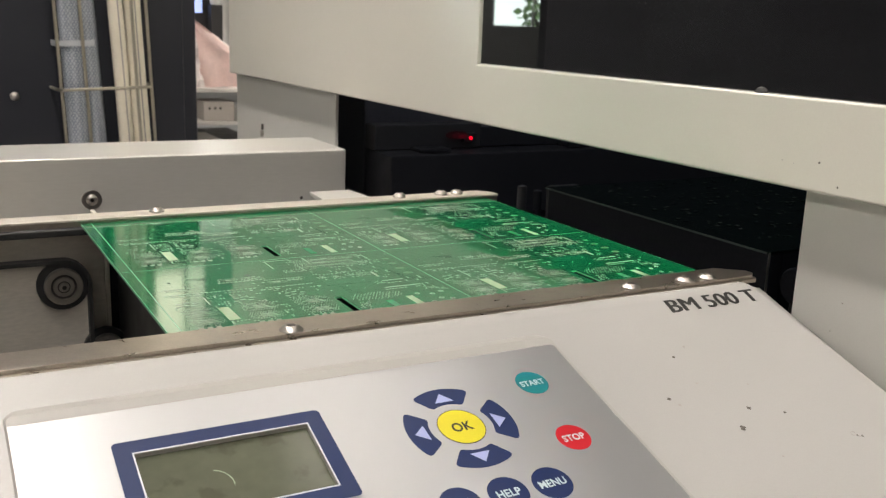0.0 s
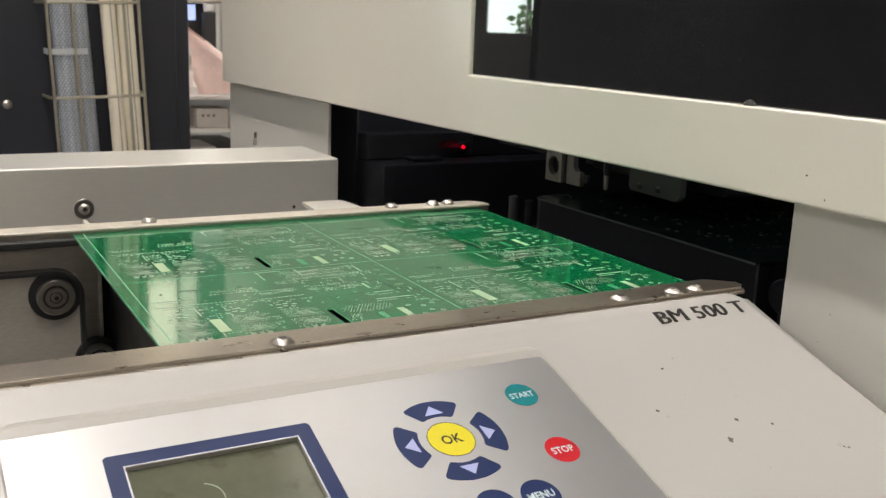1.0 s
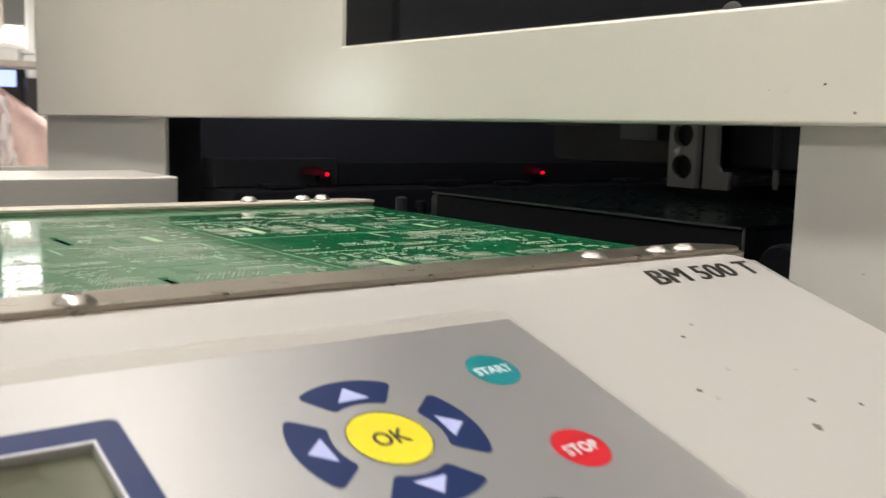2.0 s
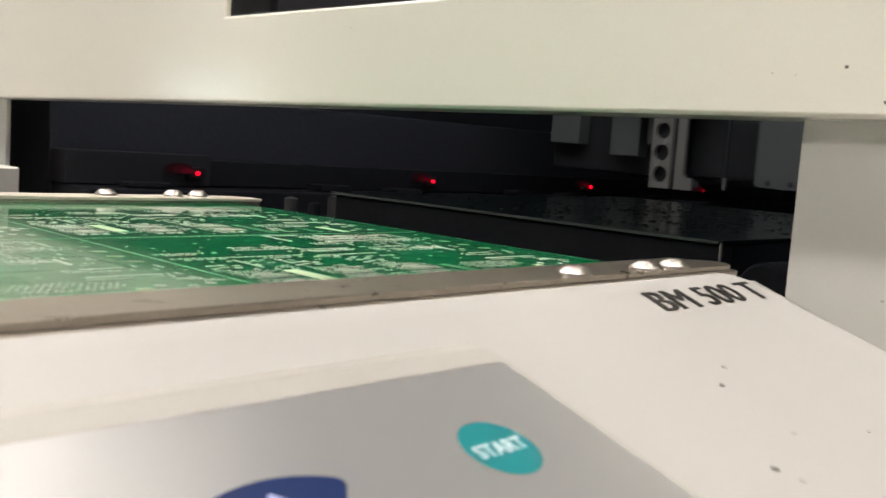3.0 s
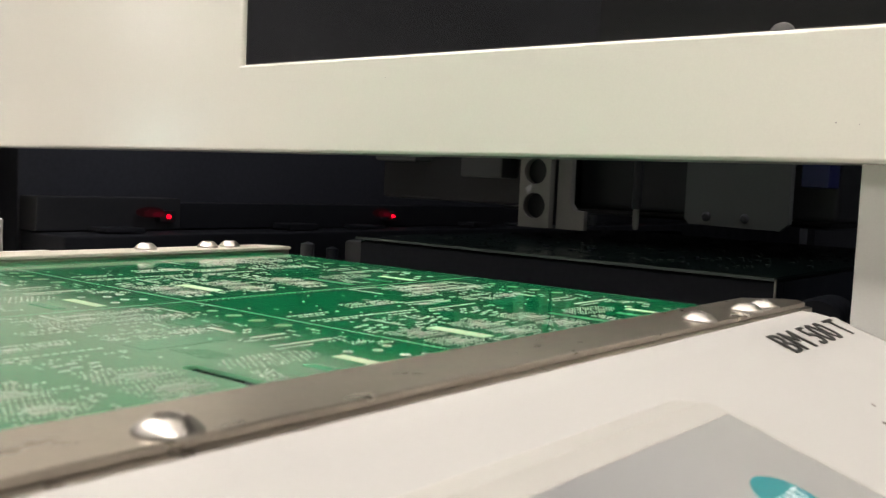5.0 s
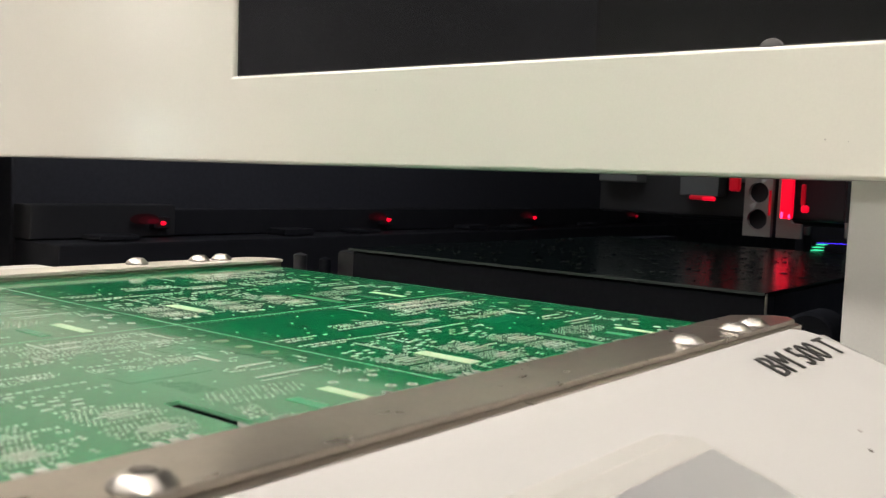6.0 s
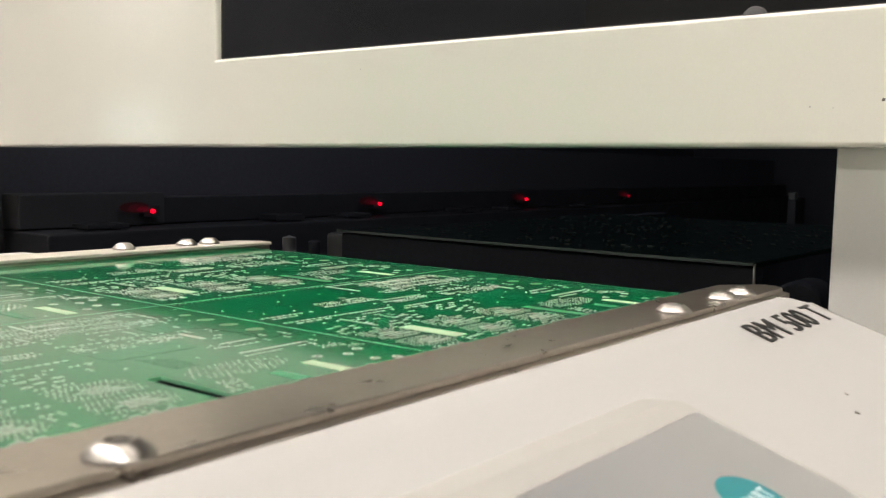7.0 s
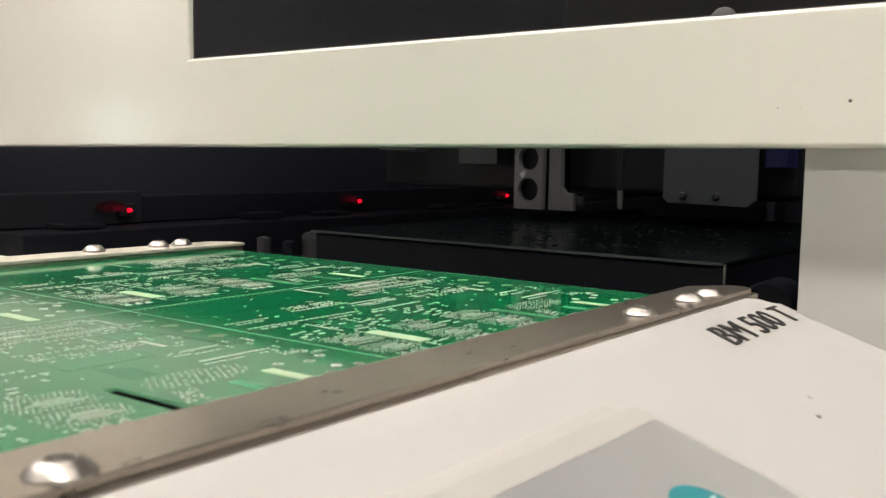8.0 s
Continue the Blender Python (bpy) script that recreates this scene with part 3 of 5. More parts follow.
# ---------------------------------------------------------------- the placement head
def placement_head():
    hd = thing("gantry_robot", "grey placement robot with a holed bracket over the board", "robot", pose(0.55, 0.2, 0.962))
    part("camera_bracket", holed_plate(0.024, 0.084, [0.0145, 0.0375, 0.0605], 0.0087, 0.006), HEAD_ALU, hd, "light metal bracket with round holes", smooth=30)
    part("bracket_backing", box(0.0075, 0.03, -0.0225, -0.0015, 0.002, 0.084, 0.001), BLACK, hd)
    ell = prism([(-0.0375, 0.084), (-0.0275, 0.084), (-0.0275, 0.0), (-0.0485, 0.0), (-0.0485, 0.0125), (-0.041, 0.0125), (-0.0375, 0.017)], 0, 0.005, 0.0004)
    ell.transform(Matrix(((0, 0, 1, 0.004), (1, 0, 0, 0), (0, 1, 0, 0), (0, 0, 0, 1))))
    part("angle_plate", ell, HEAD_ALU, hd, "light metal angle plate")
    part("nozzle_tip", lathe([(0, -0.003), (0.0022, -0.003), (0.003, 0.0), (0.003, 0.004), (0, 0.004)], 14), INNER_GREY, hd, "", pose(0.008, -0.0525, 0.0065))
    part("nozzle_pin", lathe([(0, -0.0005), (0.0018, 0), (0.0022, 0.004), (0.0022, 0.0125), (0, 0.0125)], 14), HEAD_ALU, hd, "", pose(0.004, -0.0855, 0.0035))
    part("nozzle_stem", lathe([(0, 0.0161), (0.003, 0.0161), (0.003, 0.09), (0, 0.09)], 14), BLACK, hd, "", pose(0.004, -0.0855, 0))
    part("body", box(0.05, 0.205, -0.010, 0.17, 0.012, 0.25, 0.004), BLACK, hd, "black robot body")
    part("rear_body", box(0.222, 0.40, -0.14, 0.17, 0.004, 0.25, 0.004), BLACK, hd)
    part("front_body", box(0.03, 0.20, -0.20, -0.0285, 0.014, 0.25, 0.004), BLACK, hd)
    cover = prism([(-0.1185, 0.105), (-0.1185, 0.0125), (-0.1215, 0.0095), (-0.176, 0.0085), (-0.181, 0.013), (-0.181, 0.105)], 0, 0.006, 0.0006)
    cover.transform(Matrix(((0, 0, 1, 0.002), (1, 0, 0, 0), (0, 1, 0, 0), (0, 0, 0, 1))))
    cv = part("cover_plate", cover, HEAD_GREY, hd, "light grey cover plate with two screws")
    for y in (-0.1325, -0.1555):
        part("screw", lathe([(0, 0.002), (0.0018, 0.0018), (0.0026, 0.0008), (0.0028, 0), (0, 0)], 16), INNER_GREY, cv, "", pose(0.0018, y, 0.0145, 0, -90, 0))
    for y0, y1, z0, x in ((0.036, 0.074, 0.032, 0.03), (0.118, 0.160, 0.042, 0.03), (0.010, 0.026, 0.046, 0.03)):
        part("module", box(x, x + 0.05, y0, y1, z0, 0.14, 0.0015), HEAD_GREY, hd, "light grey module")
    # dark blue block added for the bluish patch beside the cover plate
    part("blue_block", box(0.010, 0.03, -0.199, -0.1835, 0.034, 0.10, 0.001), DEEP_BLUE, hd, "dark blue block beside the cover plate")
    part("mount", box(0.0, 0.05, -0.06, 0.03, 0.086, 0.25, 0.002), BLACK, hd)
    second = part("side_bracket", holed_plate(0.017, 0.05, [0.0105, 0.0335], 0.0066, 0.004), HEAD_ALU, hd, "small light metal side bracket", smooth=30)
    bulb = [(0, 0), (0.5, 0.06), (0.86, 0.22), (1.0, 0.5), (0.86, 0.78), (0.5, 0.94), (0, 1)]

    def capsule(r, length):
        return lathe([(r * a, length * b) for a, b in bulb], 14)

    # glowing boxes stand for head surfaces that the flash lights red
    strobe = part("strobe_glow", box(-0.003, 0.003, -0.0040, 0.0068, 0.0165, 0.060, 0.0024), STROBE_LIT, hd, "red glow of the flashing strobe")
    for y, z, r, length in ((0.0042, 0.0168, 0.0012, 0.006), (-0.0020, 0.0168, 0.0010, 0.004)):
        part("bright_spot", capsule(r, length), STROBE, strobe, "", pose(-0.0035, y, z))
    part("dim_bar_glow", box(-0.022, -0.018, 0.0560, 0.0790, 0.0290, 0.0330, 0.0014), STROBE_DIM, strobe)
    part("crossbar_glow", box(-0.0225, -0.018, 0.0555, 0.0668, 0.0287, 0.0322, 0.0012), STROBE_LIT, strobe)
    part("side_glow", box(-0.006, 0.002, 0.0415, 0.0505, 0.0375, 0.060, 0.0022), STROBE_DIM, strobe)
    part("slit_glow", box(-0.0005, 0.002, 0.0152, 0.0170, 0.0185, 0.040, 0.0005), STROBE_DIM, strobe)
    part("edge_glow", box(-0.002, 0.003, -0.0165, -0.0105, 0.0225, 0.0285, 0.0016), STROBE_LIT, strobe)
    part("edge_glow", box(-0.001, 0.003, -0.0130, -0.0095, 0.0285, 0.046, 0.0012), STROBE_DIM, strobe)
    # thin glowing bars laid over the board for projected blue and green light
    laser = part("laser_line", box(-0.0007, 0.0007, -0.034, 0.016, -0.0044, -0.0040), BLUE_LASER, hd, "projected blue laser line as a glowing bar")
    for x, y in ((-0.0251, 0.0200), (-0.069, 0.0374), (-0.110, 0.0517)):
        part("green_spot", box(-0.007, 0.007, -0.0032, 0.0032, -0.0044, -0.0040), GREEN_SPOT, laser, "", pose(x, y, 0, 0, 0, -35))
    return hd, second, strobe, laser


HEAD, SIDE_BRACKET, STROBE_LIGHT, LASER = placement_head()


# ---------------------------------------------------------------- the board conveyor
RAIL = 0.949          # top of the guide rails
BOARD = 0.944         # top of the bare board
SLOPE = math.degrees(math.atan(0.322))
PANEL = pose(0, 0.36, 0.943, SLOPE, 0, 0)       # the slanted control face, v up the slope


def up(y):
    return (y - 0.36) / math.cos(radians(SLOPE))


def flat_belt(points, r, y0, y1, thick):
    """A belt as a ribbon with thickness along points in x, z."""
    bm = bmesh.new()
    pts = [Vector((p[0], p[1])) for p in points]
    rows = []
    for i, p in enumerate(pts):
        d = (pts[min(i + 1, len(pts) - 1)] - pts[max(i - 1, 0)]).normalized()
        n = Vector((-d.y, d.x)) * thick
        rows.append([bm.verts.new((p.x, y0, p.y)), bm.verts.new((p.x, y1, p.y)), bm.verts.new((p.x + n.x, y1, p.y + n.y)), bm.verts.new((p.x + n.x, y0, p.y + n.y))])
    for a, b in zip(rows, rows[1:]):
        for k in range(4):
            bm.faces.new((a[k], a[(k + 1) % 4], b[(k + 1) % 4], b[k]))
    return bm


def conveyor():
    cv = thing("board_conveyor", "stainless and white board conveyor with a slanted control panel", "conveyor")
    X0 = -0.75
    # rails
    near = prism([(X0, 0.3820), (0.372, 0.3820), (0.3765, 0.386), (0.3765, 0.392), (0.361, 0.4045), (X0, 0.4045)], RAIL - 0.0018, RAIL, 0.0005)
    nr = part("near_rail", near, STEEL, cv, "brushed stainless guide rail")
    part("lower_plate", prism([(X0, 0.3793), (0.3725, 0.3793), (0.3755, 0.3825), (0.3755, 0.3915), (0.3605, 0.4035), (X0, 0.4035)], RAIL - 0.0040, RAIL - 0.0019, 0.0004), STEEL, nr, "lower stainless plate of the rail")
    part("web", box(X0, 0.355, 0.381, 0.385, 0.80, RAIL - 0.0041), PLATE, nr)
    part("seam", box(-0.0004, 0.0004, -0.0122, 0.0122, 0, 0.0001), SCREW, nr, "", pose(0.3245, 0.3925, RAIL - 0.00002, 0, 0, 31))
    far = prism([(X0, 0.682), (0.373, 0.682), (0.373, 0.692), (0.363, 0.7025), (X0, 0.7025)], RAIL - 0.0034, RAIL - 0.0018, 0.0005)
    fr = part("far_rail", far, RAIL_ALU, cv, "matt aluminium guide rail")
    part("web", box(X0, 0.3722, 0.6825, 0.6915, RAIL - 0.0103, RAIL - 0.0035, 0.0003), STEEL, fr, "dark steel web of the rail")
    part("base_plate", prism([(0.225, 0.7027), (0.262, 0.7027), (0.271, 0.735), (0.268, 0.77), (0.230, 0.77)], RAIL - 0.011, RAIL - 0.008), GUARD, fr)
    for x in (0.074, 0.28, 0.321, 0.339):
        add_screw(nr, pose(x, 0.3868, RAIL, 0, 0, 17))
    for x in (0.076, 0.279, 0.319, 0.3345):
        add_screw(fr, pose(x + 0.003, 0.6945, RAIL - 0.0018, 0, 0, 40) @ Matrix.Diagonal((1.0, 1.0, 1.2, 1)))
    # transport belts under the board's edges
    part("transport_belt", box(X0, 0.366, 0.6725, 0.6815, 0.9375, 0.9422, 0.001), BELT, cv, "black flat transport belt")
    part("transport_belt", box(X0, 0.366, 0.4065, 0.4155, 0.9375, 0.9422, 0.001), BELT, cv, "black flat transport belt")
    # guard box along the rear of the conveyor
    gb = part("guard_box", box(X0, 0.362, 0.998, 1.112, 0.78, 0.9448, 0.0022, 3), GUARD, cv, "satin stainless guard box")
    part("washer", lathe([(0, 0.0012), (0.0098, 0.0012), (0.0102, 0.0006), (0.0102, 0), (0, 0)], 30), SCREW, gb, "", pose(0.079, 0.9979, 0.901, 90, 0, 0))
    add_screw(gb, pose(0.079, 0.9967, 0.901, 90, 0, 0))
    part("pin_hole", prism(disc(0.0019, 14), 0, 0.0001), SOCKET, gb, "", pose(0.307, 0.99785, 0.8905, 90, 0, 0))
    # inner side plates, belts and pulleys at the entry
    sp = part("side_plate", box(X0, 0.041, 0.701, 0.705, 0.70, RAIL - 0.0105, 0.0008), PLATE, cv, "grey zinc-plated side plate")
    part("edge_fold", box(0.0412, 0.0445, 0.701, 0.76, 0.70, RAIL - 0.0105, 0.0008), PLATE, sp)
    part("front_plate", prism(round_rect(X0, 0.0275, 0.70, 0.9135, 0.004), 0, 0.003, 0.0014), PLATE, sp, "", Matrix(((1, 0, 0, 0), (0, 0, 1, 0.690), (0, 1, 0, 0), (0, 0, 0, 1))))
    for px, pz, r in ((0.0095, 0.8985, 0.0132), (0.0375, 0.847, 0.0120)):
        part("pulley_recess", lathe([(0, 0.0006), (r * 1.36, 0.0006), (r * 1.36, -0.004), (0, -0.004)], 32), BLACK, cv, "", pose(px, 0.6868, pz, 90, 0, 0))
        prof = [(0, 0.0055), (r * 0.22, 0.0055), (r * 0.26, 0.0035), (r * 0.52, 0.0035), (r * 0.56, 0.0022), (r * 0.66, 0.0022), (r * 0.70, 0.0042), (r * 0.95, 0.0042), (r, 0.0034), (r, -0.004), (0, -0.004)]
        pl = part("pulley", lathe(prof, 36), SCREW, cv, "steel belt pulley with a screw", pose(px, 0.6855, pz, 90, 0, 0))
        part("groove", lathe([(r * 0.56, 0.0022), (r * 0.56, 0.0030), (r * 0.70, 0.0030), (r * 0.70, 0.0022)], 36), SOCKET, pl)
        part("groove", lathe([(r * 0.27, 0.0035), (r * 0.27, 0.0038), (r * 0.33, 0.0038), (r * 0.33, 0.0035)], 30), SOCKET, pl)
        part("socket", prism([(0.0017 * math.cos(radians(60 * i)), 0.0017 * math.sin(radians(60 * i))) for i in range(6)], 0, 0.0003), SOCKET, pl, "", pose(0, 0, 0.0055))
    cx, cz, r = 0.0095, 0.8985, 0.0165
    pts = [(X0, cz + r)] + [(cx + r * math.sin(radians(a)), cz + r * math.cos(radians(a))) for a in range(0, 91, 9)] + [(cx + r, 0.80)]
    part("drive_belt", flat_belt(pts, r, 0.683, 0.693, 0.003), BELT, cv, "black drive belt round the pulley")
    # black panel and tray added to stand for the shade below the rails
    part("shade_panel", box(0.0446, 0.362, 0.706, 0.709, 0.70, RAIL - 0.0111), BAR, cv)
    part("shade_tray", box(X0, 0.352, 0.386, 0.68, 0.80, 0.806), BLACK, cv)
    part("end_block", box(0.05, 0.06, 0.39, 0.70, 0.807, 0.93), BLACK, cv)
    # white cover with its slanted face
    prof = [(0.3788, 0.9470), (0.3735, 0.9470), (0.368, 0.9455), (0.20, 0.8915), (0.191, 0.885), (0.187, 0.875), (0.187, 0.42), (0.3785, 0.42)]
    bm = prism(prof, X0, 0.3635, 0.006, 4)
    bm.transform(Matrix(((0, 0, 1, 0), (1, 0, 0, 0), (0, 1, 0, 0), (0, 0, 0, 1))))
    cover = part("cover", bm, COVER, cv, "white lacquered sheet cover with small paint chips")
    rnd = random.Random(5)
    for x, y, r, mat in ((0.2577, 0.323, 0.0009, CHIP), (0.2319, 0.2963, 0.0011, CHIP), (0.2554, 0.3027, 0.0010, SCUFF), (0.2866, 0.2736, 0.0010, CHIP), (0.2694, 0.2807, 0.0013, CHIP),
                         (0.255, 0.2701, 0.0019, CHIP), (0.3123, 0.2508, 0.0006, CHIP), (0.3146, 0.2497, 0.0007, CHIP), (0.3131, 0.2500, 0.0005, SCUFF), (0.2700, 0.3292, 0.0009, SCUFF), (0.2345, 0.2914, 0.0012, SCUFF),
                         (0.2834, 0.2957, 0.0008, SCUFF), (0.2608, 0.2498, 0.0008, SCUFF)):
        pts = [(x + r * rnd.uniform(0.45, 1.15) * math.cos(a), up(y) + r * rnd.uniform(0.45, 1.15) * math.sin(a)) for a in [i * 0.6283 for i in range(10)]]
        part("paint_chip", prism(pts, -0.0001, 0.00012), mat, cover, "", PANEL)
    part("ring_scuff", lathe([(0.0011, 0.00002), (0.0011, 0.0001), (0.0014, 0.0001), (0.0014, 0.00002)], 18), SCUFF, cover, "faint grey ring-shaped scuff", PANEL @ pose(0.3110, up(0.2523), 0))
    part("model_lettering", bold_lettering("BM 500 T", 0.0169, 0.0011, 0.16, 1.01), INK, cover, "bold black model lettering", PANEL @ pose(0.3192, up(0.3565), 0.0002), smooth=0)
    part("lower_body", box(X0 + 0.02, 0.34, 0.21, 0.80, 0.12, 0.42, 0.004), WALL_PAINT, cv)
    for x in (X0 + 0.06, 0.30):
        for y in (0.25, 0.76):
            part("foot", lathe([(0, 0.125), (0.012, 0.125), (0.012, 0.02), (0.03, 0.012), (0.03, 0), (0, 0)], 18), PLATE, cv, "", pose(x, y, 0))
    return cv


conveyor()


def control_panel():
    cp = thing("control_panel", "raised off-white keypad with a grey membrane, display and coloured keys", "control panel", PANEL)
    xl, xr, vb, h = -0.0545, 0.1945, up(0.228), 0.0030
    WELL = (-0.0134, 0.0556, up(0.2836), up(0.3181))
    bm = bmesh.new()
    rings = []
    # foot, slope and flat crest of the moulding
    for inset, top, rise, r in ((0.0, -0.0050, 0.0, 0.0060), (0.0004, -0.0060, 0.0007, 0.0058), (0.0013, -0.0108, 0.0026, 0.0036), (0.0017, -0.0118, h, 0.0030)):
        o = round_rect(xl - 0.0006 + 0.35 * inset, xr + 0.0032 - inset, vb - 0.004 + 2 * inset, top, r, 6)
        rings.append([bm.verts.new((x, y, rise)) for x, y in o])
    for a, b in zip(rings, rings[1:]):
        for k in range(len(a)):
            bm.faces.new((a[k], a[(k + 1) % len(a)], b[(k + 1) % len(b)], b[k]))
    bm.faces.new(rings[0][::-1])
    # the crest is a frame round the well of the display
    rim = [bm.verts.new((x, y, h)) for x, y in ((WELL[1], WELL[3]), (WELL[0], WELL[3]), (WELL[0], WELL[2]), (WELL[1], WELL[2]))]
    well = [bm.verts.new((v.co.x, v.co.y, 0.0004)) for v in rim]
    crest, side = rings[-1], len(rings[-1]) // 4
    for q in range(4):
        arc = crest[q * side:(q + 1) * side]
        bm.faces.new(arc + [rim[q]])
        bm.faces.new((arc[-1], crest[((q + 1) * side) % len(crest)], rim[(q + 1) % 4], rim[q]))
        bm.faces.new((rim[q], rim[(q + 1) % 4], well[(q + 1) % 4], well[q]))
    bm.faces.new(well)
    part("bezel", bm, BEZEL, cp, "off-white raised bezel")
    t = h + 0.0002
    mx0, mx1, my0, my1 = xl + 0.0002, xr - 0.0003, vb + 0.006, -0.0177
    part("membrane", cells_plate([mx0, WELL[0], WELL[1], mx1], [my0, WELL[2], WELL[3], my1], [WELL], 0.0004, 0.00006), MEMBRANE, cp, "silver-white membrane sheet", pose(0, 0, t))
    part("membrane_edge", box(mx0, mx1, my1 - 0.0001, my1 + 0.0002, h - 0.0005, t + 0.00004), SCUFF, cp, "thin grey shadow-gap line")
    # display
    dx0, dx1, dy1, dy0 = -0.0206, 0.0628, up(0.3250), up(0.2765)
    ix0, ix1, iy1, iy0 = -0.0138, 0.0560, up(0.3185), up(0.2832)
    outer = round_rect(dx0, dx1, dy0, dy1, 0.0022)
    inner = [(ix1, iy1), (ix0, iy1), (ix0, iy0), (ix1, iy0)]
    bm = bmesh.new()
    for zz, flip in ((0.0, 1), (-0.0004, -1)):
        ov = [bm.verts.new((x, y, zz)) for x, y in outer]
        iv = [bm.verts.new((x, y, zz)) for x, y in inner]
        for q in range(4):
            arc = ov[q * 6:(q + 1) * 6]
            bm.faces.new((arc + [iv[q]])[::flip])
            bm.faces.new((arc[-1], ov[((q + 1) * 6) % 24], iv[(q + 1) % 4], iv[q])[::flip])
    ds = part("display_frame", bm, BLUE, cp, "navy printed display frame", pose(0, 0, t + 0.0003), smooth=0)
    part("display_edge", cells_plate([ix0 - 0.0001, ix0 + 0.0005, ix1 - 0.0005, ix1 + 0.0001], [iy0 - 0.0001, iy0 + 0.0005, iy1 - 0.0005, iy1 + 0.0001], [(ix0 + 0.0005, ix1 - 0.0005, iy0 + 0.0005, iy1 - 0.0005)], 0.0004, 0.0), LCD_EDGE, ds, "", pose(0, 0, 0.00006))
    part("display_glass", box(WELL[0] + 0.0001, WELL[1] - 0.0001, WELL[2] + 0.0001, WELL[3] - 0.0001, 0.0006 - t - 0.0003, 0.0012 - t - 0.0003), LCD, ds, "blank olive liquid crystal display")

    arc = [(0.0085 * math.cos(radians(a)), 0.0085 * math.sin(radians(a))) for a in range(-8, 73, 8)]
    arc += [(0.0082 * math.cos(radians(a)), 0.0082 * math.sin(radians(a))) for a in range(72, -9, -8)]
    part("scratch", prism(arc, 0, 0.00004), SILK, ds, "pale curved scratch", pose(0.0192 - 0.0085, up(0.2972), 0.00122 - t - 0.0003))

    def key(name, x, y, r, mat, text, size, ink, label):
        k = part(name, prism(disc(r), 0, 0.00018), mat, cp, label, pose(x, up(y), t - 0.0001))
        if text:
            me = lettering(text, size, 0.00004, size * 0.020, 0.0, 1.03)
            me.materials.append(ink)
            me.transform(Matrix.Diagonal((0.86, 1.0, 1.0, 1.0)))
            part("key_lettering", me, None, k, "", pose(0, -size * 0.36, 0.00024))
        return k

    key("start_key", 0.1668, 0.3192, 0.0080, TEAL, "START", 0.0050, PALE_INK, "round teal start key")
    key("stop_key", 0.1650, 0.2828, 0.0080, RED, "STOP", 0.0054, PALE_INK, "round red stop key")
    key("ok_key", 0.1190, 0.3010, 0.0105, YELLOW, "OK", 0.0074, INK, "round yellow confirm key")
    key("menu_key", 0.1400, 0.2622, 0.0088, BLUE, "MENU", 0.0054, PALE_INK, "round navy menu key")
    key("help_key", 0.1190, 0.2622, 0.0088, BLUE, "HELP", 0.0056, PALE_INK, "round navy help key")
    key("escape_key", 0.0975, 0.2622, 0.0088, BLUE, "ESC", 0.0058, PALE_INK, "round navy escape key")
    ring = lathe([(0.0105, 0.0), (0.0105, 0.00012), (0.0108, 0.00012), (0.0108, 0.0)], 40)
    part("key_outline", ring, INK, cp, "thin dark outline of the confirm key", pose(0.1190, up(0.3010), t))
    # four arrow keys round the confirm key
    r0, r1, half = 0.0147, 0.0253, 33
    for turn, name in ((0, "up_key"), (90, "left_key"), (180, "down_key"), (270, "right_key")):
        pts = []
        # outer arc, rounded shoulder, inner arc, rounded shoulder
        for i in range(11):
            a = radians(90 - (half - 4) + 2 * (half - 4) * i / 10)
            pts.append((r1 * math.cos(a), r1 * math.sin(a)))
        for turned, rr in ((half - 1.2, r1 - 0.0005), (half, r1 - 0.0017), (half - 2.5, r0 + 0.0014), (half - 4.5, r0 + 0.0003)):
            pts.append((rr * math.cos(radians(90 + turned)), rr * math.sin(radians(90 + turned))))
        for i in range(11):
            a = radians(90 + half - 8 - (2 * half - 16) * i / 10)
            pts.append((r0 * math.cos(a), r0 * math.sin(a)))
        for turned, rr in ((half - 4.5, r0 + 0.0003), (half - 2.5, r0 + 0.0014), (half, r1 - 0.0017), (half - 1.2, r1 - 0.0005)):
            pts.append((rr * math.cos(radians(90 - turned)), rr * math.sin(radians(90 - turned))))
        k = part(name, prism(pts, 0, 0.00018), BLUE, cp, "navy arc-shaped arrow key", pose(0.1190, up(0.3010), t - 0.0001, 0, 0, turn))
        part("arrow", prism([(-0.0046, 0.0165), (0.0046, 0.0165), (0.0, 0.0222)], 0, 0.00006), LILAC, k, "", pose(0, 0, 0.00018))
    return cp


control_panel()


# ---------------------------------------------------------------- the bare board on the conveyor
UNIT_W, UNIT_H = 0.160, 0.129
BX0, BX1, BY0, BY1 = 0.0235, 0.3605, 0.4052, 0.6835
UX, UY = 0.032, 0.409


